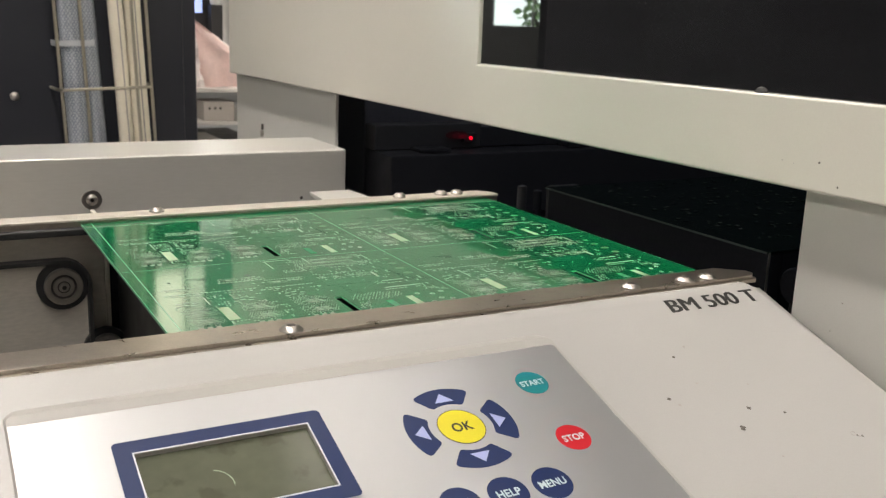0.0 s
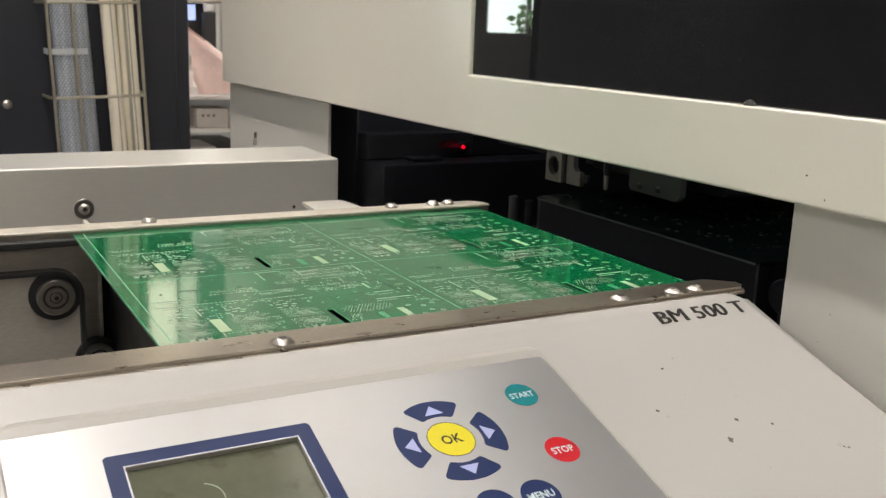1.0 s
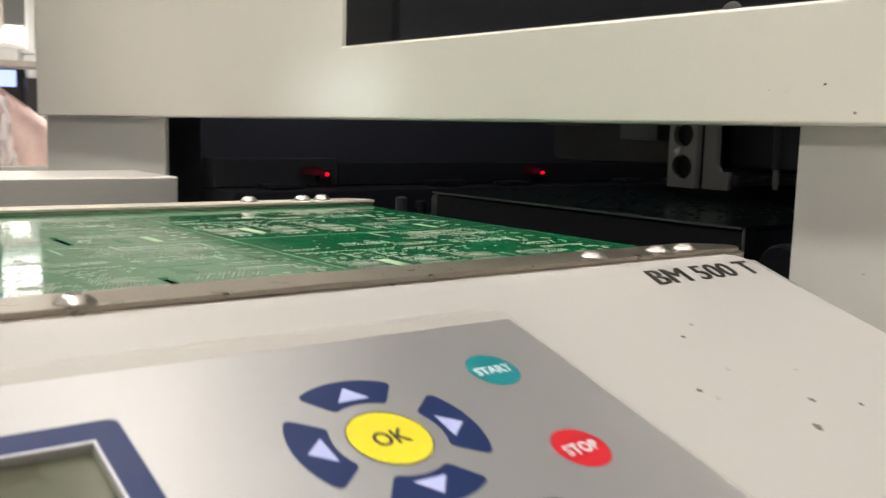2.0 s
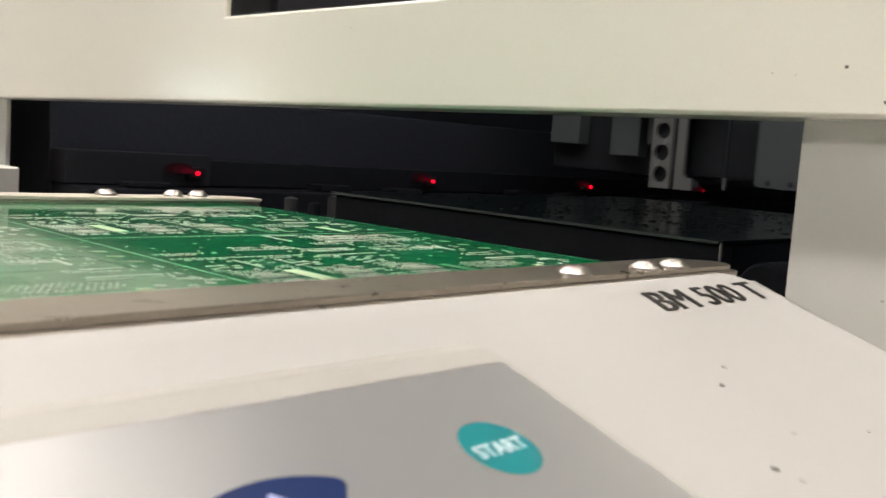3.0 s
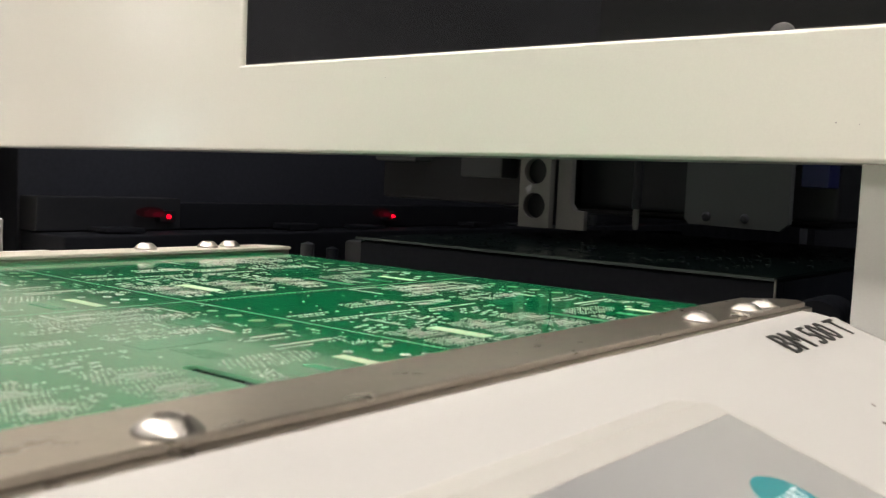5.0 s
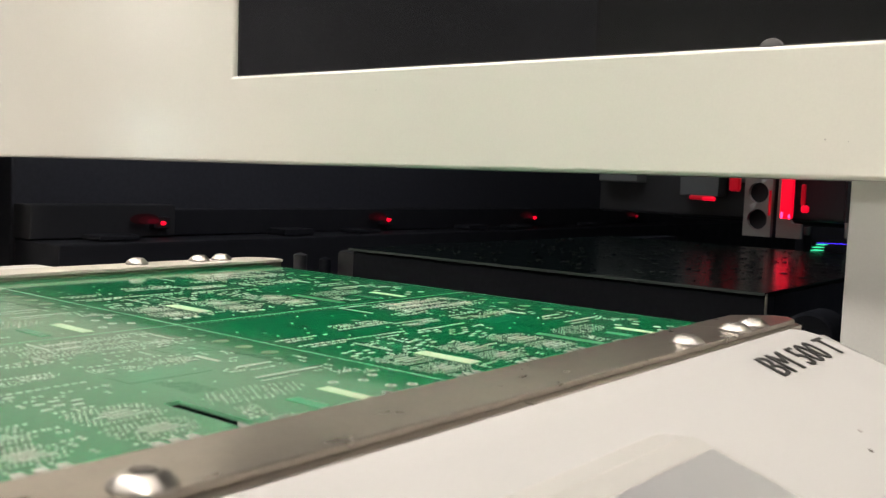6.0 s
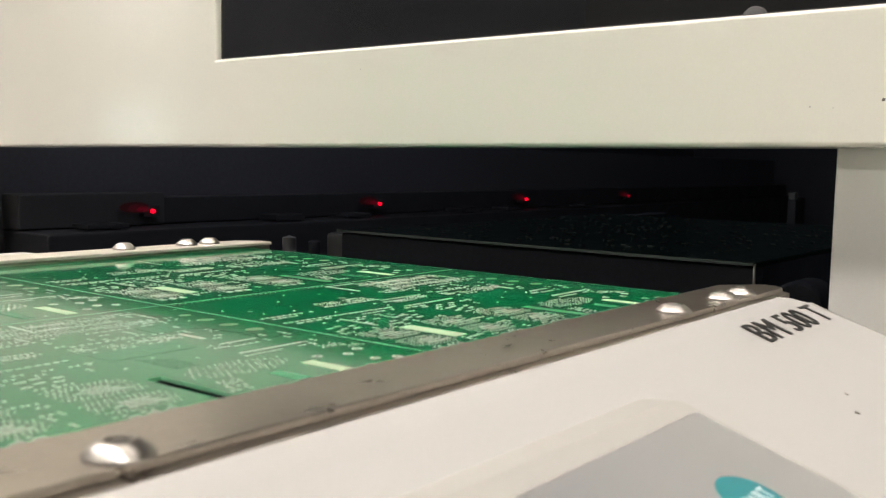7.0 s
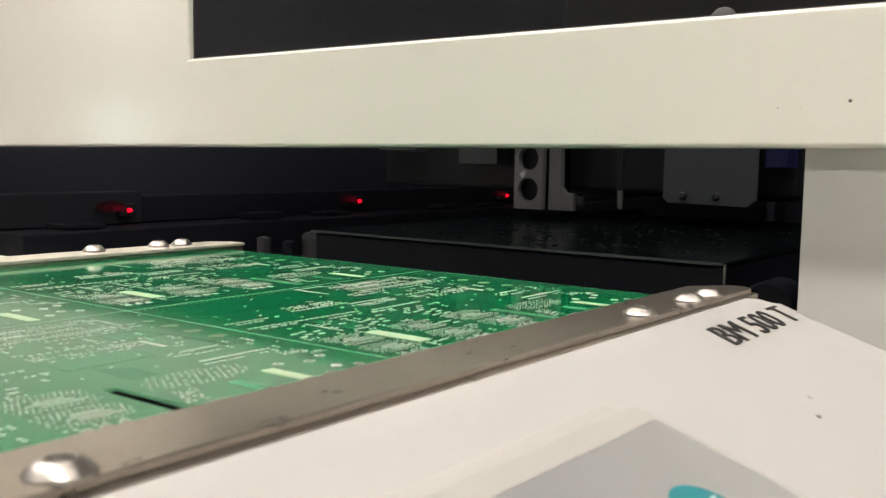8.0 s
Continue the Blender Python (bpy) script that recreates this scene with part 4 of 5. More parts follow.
def unit_pads(rnd):
    """Solder pads of one unit, in millimetres: (u, v, width, height, round)."""
    pads = []

    def bar(u, v, w, h):
        pads.append((u, v, w, h, False))

    def dot(u, v, w=0.8, h=0.62):
        pads.append((u, v, w * rnd.uniform(0.85, 1.15), h * rnd.uniform(0.85, 1.15), True))

    def comb(u, v, n, pitch, w, h):
        for i in range(n):
            bar(u + i * pitch, v, w, h)

    def upright_comb(u, v, n, pitch, w, h):
        for i in range(n):
            bar(u, v + i * pitch, w, h)

    def dashes(u0, u1, v, w=1.7, h=1.1, pitch=2.45, miss=0.08, drift=0.0):
        u = u0
        while u < u1:
            if rnd.random() > miss:
                bar(u, v + drift * (u - u0) + rnd.uniform(-0.1, 0.1), w, h)
            u += pitch

    def two_pads(u, v, turn):
        """The two lands of a small chip part."""
        if turn:
            bar(u, v - 0.9, 1.25, 0.95), bar(u, v + 0.9, 1.25, 0.95)
        else:
            bar(u - 0.95, v, 0.95, 1.2), bar(u + 0.95, v, 0.95, 1.2)

    def chips(u0, u1, v0, v1, n):
        """Chip lands on a loose grid."""
        spots = [(u, v) for u in np.arange(u0, u1, 3.6) for v in np.arange(v0, v1, 3.4)]
        rnd.shuffle(spots)
        for u, v in spots[:n]:
            two_pads(u + rnd.uniform(-0.5, 0.5), v + rnd.uniform(-0.4, 0.4), rnd.random() < 0.45)

    def memory_block(u, v, w, h):
        """Half of a memory footprint: a dotted rim of fan-out vias round two ground bars."""
        rows = int(h / 1.45)
        for a in range(rows):
            y = v + (a + 0.5) * h / rows
            k = int(w / 1.4)
            for b in range(k):
                x = u + (b + 0.25 + 0.5 * (a % 2)) * w / k
                inside = u + w * 0.26 < x < u + w * 0.86 and v + h * 0.24 < y < v + h * 0.66
                corner = abs((x - u) / w - 0.5) + abs((y - v) / h - 0.5) > 0.84
                if not inside and not corner and rnd.random() > 0.07:
                    dot(x + rnd.uniform(-0.12, 0.12), y, 0.85, 0.62)
        for q, (s0, s1) in zip((0.30, 0.45, 0.60), ((0.34, 0.86), (0.26, 0.80), (0.36, 0.74))):
            bar(u + w * (s0 + s1) / 2, v + h * q, w * (s1 - s0), 0.85)

    def clump(u, v, a, b):
        """A small package: staggered rows of pads with a ragged outline and a short bar or two."""
        rows = max(3, int(2 * b / 1.35))
        for r in range(rows):
            y = v - b + (r + 0.5) * 2 * b / rows
            x0, x1 = u - a * rnd.uniform(0.72, 1.05), u + a * rnd.uniform(0.72, 1.05)
            if r % 3 == 1:
                bar((x0 + x1) / 2, y, (x1 - x0) * rnd.uniform(0.3, 0.5), 0.75)
            x = x0 + 0.6 * (r % 2)
            while x < x1:
                if rnd.random() > 0.14:
                    dot(x, y + rnd.uniform(-0.15, 0.15), 1.0, 0.72)
                x += rnd.choice((1.4, 1.4, 1.7, 2.1))

    # three memory footprints side by side, each with its chip lands and square lands
    for u, w in ((4.5, 18.5), (35.5, 18.5), (64.5, 20.5)):
        memory_block(u, 29.0, w, 14.5)
        memory_block(u - 0.5, 14.5, w, 13.0)
        for k in range(3):
            bar(u + 3.2 + 4.4 * k, 10.4, 2.7, 2.4)
        for a, b in ((1.5, 49.0), (5.6, 51.0), (9.6, 49.4), (2.8, 54.4), (7.0, 55.4), (11.4, 53.2)):
            bar(u + a, b, 3.0, 1.15)
        chips(u - 1, u + w, 45.5, 48, 3)
        dashes(u, u + w * 0.75, 12.9, 1.1, 0.8, 2.2, 0.3)
    chips(25, 33, 12, 17, 4), chips(56, 62, 14, 44, 8), chips(24, 34, 43, 62, 9)
    # rows of lands across the unit
    dashes(4.5, 28, 82.5), dashes(4.5, 17, 79.4), dashes(4.5, 54, 71.5, drift=-0.03), dashes(8, 22, 68.3, 3.0, 1.1, 4.2)
    dashes(60, 89, 68.0, drift=0.02), dashes(57, 66, 64.8, 3.0, 1.1, 4.2), dashes(36, 53, 66.4, 1.7, 1.0, 2.45, 0.3), dashes(10, 34, 62.5, 1.4, 1.0, 3.1, 0.4)
    dashes(56, 86, 79.6, 1.6, 1.0, 3.0, 0.3), dashes(38, 66, 86.3), chips(60, 90, 55, 63, 9), chips(38, 56, 56, 63, 6)
    clump(44.5, 91.6, 6.6, 3.2), clump(58.6, 91.0, 6.8, 3.4), clump(70.5, 78.2, 5.6, 2.6), clump(82.0, 80.0, 5.4, 2.8)
    comb(64, 83.6, 16, 1.5, 0.8, 1.3)
    # pale vertical bar and the short combs beside it
    bar(22.3, 56.5, 0.8, 17.0)
    # outlined field and the dense field behind it
    bar(84.5, 124.6, 17.0, 0.9), bar(77.2, 115.5, 0.9, 18.0), bar(102.5, 118.5, 0.9, 14.0), bar(109.0, 112.0, 9.0, 0.8), bar(111.0, 119.5, 12.0, 0.8)
    for k, v in enumerate(np.arange(101.5, 125.0, 2.35)):
        u0, u1 = 88 + 5.5 * abs(math.sin(k * 1.3)), 136 + 7 * math.sin(k * 0.9)
        if k % 3 == 1:
            comb(u0, v, int((u1 - u0) / 1.45), 1.45, 0.75, 1.35)
        else:
            u = u0
            while u < u1:
                if rnd.random() > 0.16:
                    dot(u, v + rnd.uniform(-0.25, 0.25), 1.05, 0.75)
                u += rnd.choice((1.55, 1.55, 1.9, 2.6))
    chips(79, 96, 96, 103, 9), chips(134, 146, 102, 124, 10)
    dashes(98, 142, 97.8, 1.5, 1.0, 2.7, 0.25), dashes(118, 146, 101.0, 1.5, 1.0, 3.0, 0.35)
    # middle field with its upright bar
    clump(98.0, 78.0, 3.6, 2.9), clump(106.5, 76.8, 3.4, 2.5), clump(116.5, 78.4, 5.0, 3.2), clump(124.0, 77.0, 4.0, 3.4)
    bar(129.8, 73.8, 1.9, 11.5)
    dashes(93, 127, 83.6, 1.5, 1.0, 2.6, 0.3), dashes(95, 122, 72.6, 1.5, 1.0, 2.9, 0.35), chips(96, 124, 86, 93, 9), chips(133, 142, 66, 90, 7)
    # right-hand rows and bars
    for i in range(6):
        dot(122.6 + 1.9 * i, 57.0 + (i % 2) * 1.4, 1.2, 0.9)
    comb(123.0, 54.6, 4, 1.5, 0.8, 1.4), dashes(129.5, 139, 53.4), bar(134.5, 58.6, 13.0, 1.2)
    bar(133.5, 44.8, 21.0, 1.4), dashes(122.5, 136, 41.0, 1.6, 1.0, 2.0, 0.0)
    # dotted patch beside the slot
    for a in range(8):
        for b in range(16):
            x, y = 96.5 + b * 1.95 + 0.95 * (a % 2), 25.6 + a * 1.75
            if abs((x - 111) / 32) + abs((y - 32) / 14) < 0.72 and rnd.random() > 0.12:
                dot(x + rnd.uniform(-0.2, 0.2), y, 0.95, 0.7)
    clump(100.5, 20.5, 3.4, 3.0), chips(96, 110, 10, 17, 6)
    # corner cluster, stitching vias and test points
    clump(148.5, 36.5, 4.2, 3.0), clump(153.5, 32.0, 3.0, 2.4), chips(143, 156, 41, 47, 5), chips(142, 156, 54, 62, 5)
    for i in range(30):
        bar(3 + 2.5 * i, 126.4, 0.55, 0.55)
    for u, v in ((6, 104), (34, 107), (47, 118), (70, 104), (30, 96), (12, 90), (24, 88), (32, 76), (57, 74), (90, 62), (92, 50), (104, 56), (112, 48), (118, 64), (140, 80), (146, 96), (156, 50), (157, 118), (142, 114), (120, 6), (60, 6), (30, 6)):
        dot(u, v, 1.1, 1.0)
    return [p for p in pads if not (85.5 < p[0] < 94 and 4 < p[1] < 40) and not (22.3 < p[0] - 0.5 * p[2] < 31 and 17 < p[1] < 42) and not (124.5 < p[0] < 132.5 and 4 < p[1] < 28)]


def bare_board():
    bd = thing("circuit_board", "bare green circuit board panel of four units between the conveyor rails", "circuit board")
    xs, ys, holes = [BX0, BX1], [BY0, BY1], []
    for i in range(2):
        for j in range(2):
            hx, hy = UX + i * UNIT_W + 0.0885, UY + j * UNIT_H + 0.0072
            holes.append((hx, hx + 0.0044, hy, hy + 0.0300))
    xs = sorted(set(xs + [v for h in holes for v in h[:2]] + [BX0 + 0.0015]))
    ys = sorted(set(ys + [v for h in holes for v in h[2:]]))
    bm = cells_plate(xs, ys, holes, 0.0009, 0.0)
    for f in bm.faces:
        c = f.calc_center_median()
        if abs(f.normal.z) < 0.5 and any(a - 1e-5 < c.x < b + 1e-5 and d - 1e-5 < c.y < e + 1e-5 for a, b, d, e in holes):
            f.material_index = 1
    part("laminate", bm, MASK, bd, "glossy green solder mask with milled slots", pose(0, 0, BOARD), smooth=20).data.materials.append(LAMINATE)
    part("cut_edge", box(BX0 - 0.0004, BX0 - 0.00005, BY0, BY1, BOARD - 0.0016, BOARD), LAMINATE, bd, "pale green sawn edge")
    part("cut_edge", box(BX1 + 0.00005, BX1 + 0.0004, BY0, BY1, BOARD - 0.0016, BOARD), LAMINATE, bd, "pale green sawn edge")
    top = BOARD + 0.00004
    # scored lines between the units and along the border
    for x in (UX + UNIT_W, UX - 0.002):
        part("score_line", box(x - 0.00030, x + 0.00030, BY0 + 0.001, BY1 - 0.001, BOARD - 0.0001, top), SCORE, bd)
    for y in (UY + UNIT_H, UY + 2 * UNIT_H):
        part("score_line", box(BX0 + 0.001, BX1 - 0.001, y - 0.00025, y + 0.00025, BOARD - 0.0001, top), SCORE, bd)
    # pads: one mesh for a unit, laid four times
    rnd = random.Random(3)
    bm = bmesh.new()
    square = [(-1, -1), (1, -1), (1, 1), (-1, 1)]
    eight = [(1.08 * math.cos(math.pi / 8 + k * math.pi / 4), 1.08 * math.sin(math.pi / 8 + k * math.pi / 4)) for k in range(8)]
    for u, v, w, h, rounded in unit_pads(rnd):
        x, y, a, b = u / 1000, v / 1000, w / 2000, h / 2000
        shape = eight if rounded else square
        lo = [bm.verts.new((x + sx * a, y + sy * b, 0)) for sx, sy in shape]
        hi = [bm.verts.new((x + sx * (a - 0.0001), y + sy * (b - 0.0001), 0.00009)) for sx, sy in shape]
        bm.faces.new(hi)
        for i in range(len(shape)):
            bm.faces.new((lo[i], lo[(i + 1) % len(shape)], hi[(i + 1) % len(shape)], hi[i]))
    pad_mesh = finish(bm, "pad_layer", PAD, 0)
    # copper areas and traces that stand out under the mask
    bm = bmesh.new()

    def sheet(u0, u1, v0, v1):
        bm.faces.new([bm.verts.new((x / 1000, y / 1000, 0)) for x, y in ((u0, v0), (u1, v0), (u1, v1), (u0, v1))])

    sheet(26, 34, 44, 66), sheet(94.5, 121, 60, 70), sheet(126, 141, 84, 96)
    for k in range(6):
        u = 100.0 + 1.4 * k
        sheet(u, u + 0.35, 41, 58 - k)
    for k in range(9):
        v = 95.2 + 0.75 * k
        sheet(30 - k, 36, v, v + 0.22)
    # bundles of traces that run past the ovals
    for k in range(4):
        pts = [(128 + k, 96 - 2.2 * k), (138 + k, 98 - 2.2 * k), (146 - k, 64 - 2.2 * k), (157, 60 - 2.2 * k)]
        for (u0, v0), (u1, v1) in zip(pts, pts[1:]):
            d = Vector((u1 - u0, v1 - v0)).normalized() * 0.16
            bm.faces.new([bm.verts.new((x / 1000, y / 1000, 0.000004 * (k + 1))) for x, y in ((u0 + d.y, v0 - d.x), (u1 + d.y, v1 - d.x), (u1 - d.y, v1 + d.x), (u0 - d.y, v0 + d.x))])
    copper_mesh = finish(bm, "copper_layer", TRACE, 0)
    oval = [(math.cos(q * 0.3927), math.sin(q * 0.3927)) for q in range(16)]
    land = finish(lathe([(0.0008, 0), (0.0008, 0.00008), (0.0015, 0.00008), (0.0016, 0), (0.0008, 0)], 16), "via_land", PAD, 0)
    hole = finish(prism([(0.0008 * a, 0.0008 * b) for a, b in oval], 0, 0.00003), "via_hole", SOCKET, 0)
    for i in range(2):
        for j in range(2):
            ox, oy = UX + i * UNIT_W, UY + j * UNIT_H
            tagged(part("copper_layer", copper_mesh, None, bd, "", pose(ox, oy, BOARD + 0.00005)), kind="stuff")
            tagged(part("pad_layer", pad_mesh, None, bd, "", pose(ox, oy, BOARD + 0.00007)), kind="stuff")
            part("label_patch", box(ox + 0.0240, ox + 0.0300, oy + 0.0185, oy + 0.0410, BOARD, BOARD + 0.00012), SILK, bd, "pale printed label patch")
            part("label_patch", box(ox + 0.1262, ox + 0.1305, oy + 0.0045, oy + 0.0248, BOARD, BOARD + 0.00012), SILK, bd, "pale printed label patch")
            part("bare_patch", box(ox + 0.1125, ox + 0.1165, oy + 0.0060, oy + 0.0215, BOARD, BOARD + 0.00010), BARE, bd, "pale green patch of bare laminate")
            for u, v, a, b in ((150.5, 70, 3.2, 2.4), (150.5, 82, 3.2, 2.4), (151, 94, 3.1, 2.3), (152, 106, 2.2, 1.7)):
                part("bare_oval", prism([(a * x / 1000, b * y / 1000) for x, y in oval], 0, 0.00007), OVAL, bd, "", pose(ox + u / 1000, oy + v / 1000, BOARD))
            for u, v, r in ((58, 98, 1.7), (59, 111, 0.7), (12, 97, 1.0)):
                part("tooling_hole", prism([(r * x / 1000, r * y / 1000) for x, y in oval], 0, 0.00008), SOCKET, bd, "", pose(ox + u / 1000, oy + v / 1000, BOARD))
            for u, v in ((135, 27.5), (143, 24), (150, 27), (144, 15), (149.5, 12), (137, 10)):
                ld = part("via_land", land, None, bd, "", pose(ox + u / 1000, oy + v / 1000, BOARD + 0.00002))
                part("via_hole", hole, None, ld)
    return bd


bare_board()


# ---------------------------------------------------------------- background
def switch_cabinet():
    cb = thing("switch_cabinet", "tall anthracite cabinet with hoses behind a wire guard", "cabinet")
    part("body", box(-0.172, 0.3755, 1.712, 2.25, 0.05, 1.95, 0.004), CABINET, cb)
    part("door", box(-0.172, 0.350, 1.70, 1.7115, 0.06, 1.94, 0.003), CABINET, cb)
    part("plinth", box(-0.165, 0.37, 1.73, 2.24, 0.0, 0.05), BLACK, cb)
    part("bolt", lathe([(0, 0.004), (0.004, 0.0036), (0.007, 0.0015), (0.0075, 0), (0, 0)], 18), SCREW, cb, "", pose(0.073, 1.6998, 0.946, 90, 0, 0))
    hm = thing("operator_screen", "lit pale operator screen on the cabinet door", "screen")
    part("case", box(0.2780, 0.3755, 1.672, 1.6995, 1.236, 1.52, 0.003), BLACK, hm, "dark screen case")
    part("display", box(0.2830, 0.3330, 1.6705, 1.6718, 1.254, 1.505), PALE_SCREEN, hm, "lit pale screen")
    part("side_keys", box(0.3400, 0.3700, 1.6705, 1.6718, 1.246, 1.40), PALE_KEYS, hm, "lit pale key strip")
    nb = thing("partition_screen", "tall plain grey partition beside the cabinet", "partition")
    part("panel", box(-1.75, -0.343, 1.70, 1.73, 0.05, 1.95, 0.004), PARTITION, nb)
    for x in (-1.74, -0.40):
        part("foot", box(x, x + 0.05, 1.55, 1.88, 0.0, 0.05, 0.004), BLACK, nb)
    lean = Matrix.Translation((0.2, 1.65, 0.985)) @ pose(0, 0, 0, 0, -2.2, 0) @ Matrix.Translation((-0.2, -1.65, -0.985))
    wg = thing("wire_guard", "dull steel wire guard on the cabinet door", "guard", lean)
    r = 0.0027
    for x, y in ((0.1365, 1.635), (0.1745, 1.632), (0.2545, 1.632), (0.2785, 1.635)):
        part("wire", tube([(x, y, 0.55), (x, y, 1.0), (x, y, 1.6)], r, 8), WIRE, wg)
    for z in (0.814, 0.964, 1.114, 1.264, 1.414):
        part("cross_wire", tube([(0.128, 1.6995, z), (0.130, 1.645, z), (0.138, 1.627, z), (0.21, 1.6255, z), (0.272, 1.627, z), (0.280, 1.645, z), (0.284, 1.6995, z)], r, 8), WIRE, wg)
    for x, y, rr, ph in ((0.157, 1.662, 0.0165, 0.0), (0.187, 1.678, 0.0155, 1.2)):
        pts = [(x + 0.004 * math.sin(3 * k * 0.1 + ph), y, 0.55 + 0.105 * k) for k in range(11)]
        hose = thing("hose", "grey-blue braided hose inside the wire guard", "hose", lean, group="hoses in the guard")
        part("sleeve", tube(pts, rr, 14), HOSE, hose)
        bm = bmesh.new()
        for k in range(236):
            z = 0.56 + k * 0.0044
            for q in range(11):
                a = math.pi * (0.9 + 1.2 * (q + 0.5 * (k % 2)) / 11)
                xx = x + 0.004 * math.sin(3 * ((z - 0.55) / 0.105) * 0.1 + ph)
                c = Vector((xx + rr * math.cos(a), y + rr * math.sin(a), z))
                t1 = Vector((-math.sin(a), math.cos(a), 0)) * 0.0021
                up3 = Vector((0, 0, 0.0034 if q % 2 else 0.0018))
                n = Vector((math.cos(a), math.sin(a), 0)) * 0.0005
                bm.faces.new([bm.verts.new(p) for p in (c - t1 + n, c - up3 + n, c + t1 + n, c + up3 + n)])
        tagged(part("braid", bm, BRAID, hose, smooth=0), kind="stuff")
    for x, y, rr, ph in ((0.2345, 1.664, 0.0125, 0.5), (0.2655, 1.668, 0.0140, 2.0)):
        pts = [(x + 0.003 * math.sin(0.5 * k + ph), y, 0.55 + 0.105 * k) for k in range(11)]
        cd = thing("conduit", "ivory plastic conduit inside the wire guard", "conduit", lean, group="conduits in the guard")
        part("sleeve", tube(pts, rr, 12), CONDUIT, cd)
        part("seam", tube([(p[0] + 0.002, p[1] - rr, p[2]) for p in pts], 0.0011, 6), CARTON, cd)
    tie = thing("cable_tie", "translucent cable tie round the hoses", "cable tie", lean)
    part("band", box(0.1345, 0.1945, 1.6405, 1.6415, 1.032, 1.0415, 0.0004), TIE, tie)
    for x in (0.1345, 0.1935):
        part("band", box(x, x + 0.001, 1.642, 1.70, 1.032, 1.0415, 0.0003), TIE, tie)


switch_cabinet()


def work_bench():
    wb = thing("work_bench", "light bench with shelves behind the machines", "bench")
    for z in (0.83, 0.722):
        part("shelf", box(0.55, 1.45, 3.15, 3.75, z, z + 0.012, 0.002), SHELF, wb)
    part("shelf", box(0.55, 1.45, 3.15, 3.75, 0.40, 0.42, 0.002), SHELF, wb)
    for x in (0.56, 1.42):
        for y in (3.17, 3.71):
            part("upright", box(x, x + 0.03, y, y + 0.03, 0, 1.6, 0.002), FRAME_WHITE, wb)
    part("post", box(0.915, 0.938, 3.55, 3.58, 0.843, 1.6, 0.002), FRAME_WHITE, wb)
    part("rail", box(0.55, 1.45, 3.55, 3.58, 1.56, 1.60, 0.002), FRAME_WHITE, wb)
    part("bracket", box(0.865, 0.945, 3.53, 3.549, 0.99, 1.008, 0.002), FRAME_WHITE, wb)
    # pink bag: a slack sheet cone
    bm = bmesh.new()
    rnd = random.Random(2)
    n = 9
    grid = []
    for j in range(n):
        v = j / (n - 1)
        x0, x1 = 0.735, 0.743 + 0.19 * (1 - max(0.0, (v - 0.42) / 0.58))
        grid.append([bm.verts.new((x0 + (x1 - x0) * i / (n - 1), 3.22 + 0.016 * math.sin(1.3 * i + 0.7 * j) * (1 - 0.7 * v) + rnd.uniform(-0.010, 0.010), 0.843 + 0.235 * v)) for i in range(n)])
    for j in range(n - 1):
        for i in range(n - 1):
            bm.faces.new((grid[j][i], grid[j][i + 1], grid[j + 1][i + 1], grid[j + 1][i]))
    ret = bmesh.ops.extrude_face_region(bm, geom=list(bm.faces))
    bmesh.ops.translate(bm, vec=(0.01, 0.08, 0), verts=[g for g in ret["geom"] if isinstance(g, bmesh.types.BMVert)])
    thing("antistatic_bag", "slack pink antistatic bag on the bench shelf", "bag", bm=bm, mat=PINK, smooth=60)
    bm = bmesh.new()
    grid = [[bm.verts.new((0.722 + 0.058 * (i / 5) * (1 - 0.45 * j / 8) + rnd.uniform(-0.003, 0.003), 3.185 + rnd.uniform(-0.012, 0.012), 0.8435 + 0.205 * j / 8)) for i in range(6)] for j in range(9)]
    for j in range(8):
        for i in range(5):
            bm.faces.new((grid[j][i], grid[j][i + 1], grid[j + 1][i + 1], grid[j + 1][i]))
    ret = bmesh.ops.extrude_face_region(bm, geom=list(bm.faces))
    bmesh.ops.translate(bm, vec=(0.0, 0.006, 0), verts=[g for g in ret["geom"] if isinstance(g, bmesh.types.BMVert)])
    thing("crumpled_film", "crumpled whitish packing film in front of the pink bag", "film", bm=bm, mat=FILM, smooth=0)
    bx = thing("terminal_box", "small grey-brown box with three sockets on a shelf", "box")
    part("body", box(0.772, 0.876, 3.16, 3.28, 0.7345, 0.80, 0.003), CARTON, bx)
    for x in (0.792, 0.81, 0.828):
        part("socket_hole", prism(disc(0.0045, 14), 0, 0.0004), SOCKET, bx, "", pose(x, 3.1598, 0.777, 90, 0, 0))
    cr = thing("dark_crate", "dark crate under the bench shelf", "crate")
    part("body", box(0.80, 0.98, 3.2, 3.6, 0.4205, 0.66, 0.004), BLACK, cr)
    cr = thing("paper_stack", "pale stack of papers under the bench shelf", "paper")
    for k in range(6):
        part("sheet", box(0.70 + 0.004 * (k % 3), 0.84, 3.17 + 0.003 * k, 3.4, 0.6 + 0.012 * k, 0.609 + 0.012 * k, 0.001), SHELF, cr)
    part("tray", box(0.69, 0.795, 3.16, 3.5, 0.4205, 0.599, 0.003), CARTON, cr)
    mo = thing("monitor", "dark monitor with a lit blue screen", "monitor")
    part("stand", box(0.70, 0.76, 3.50, 3.54, 0.8425, 1.05, 0.003), BLACK, mo)
    part("back", box(0.60, 0.905, 3.46, 3.49, 1.0, 1.142, 0.004), BLACK, mo)
    part("screen", box(0.61, 0.852, 3.457, 3.4595, 1.084, 1.137), SCREEN_GLOW, mo, "lit blue-white screen")
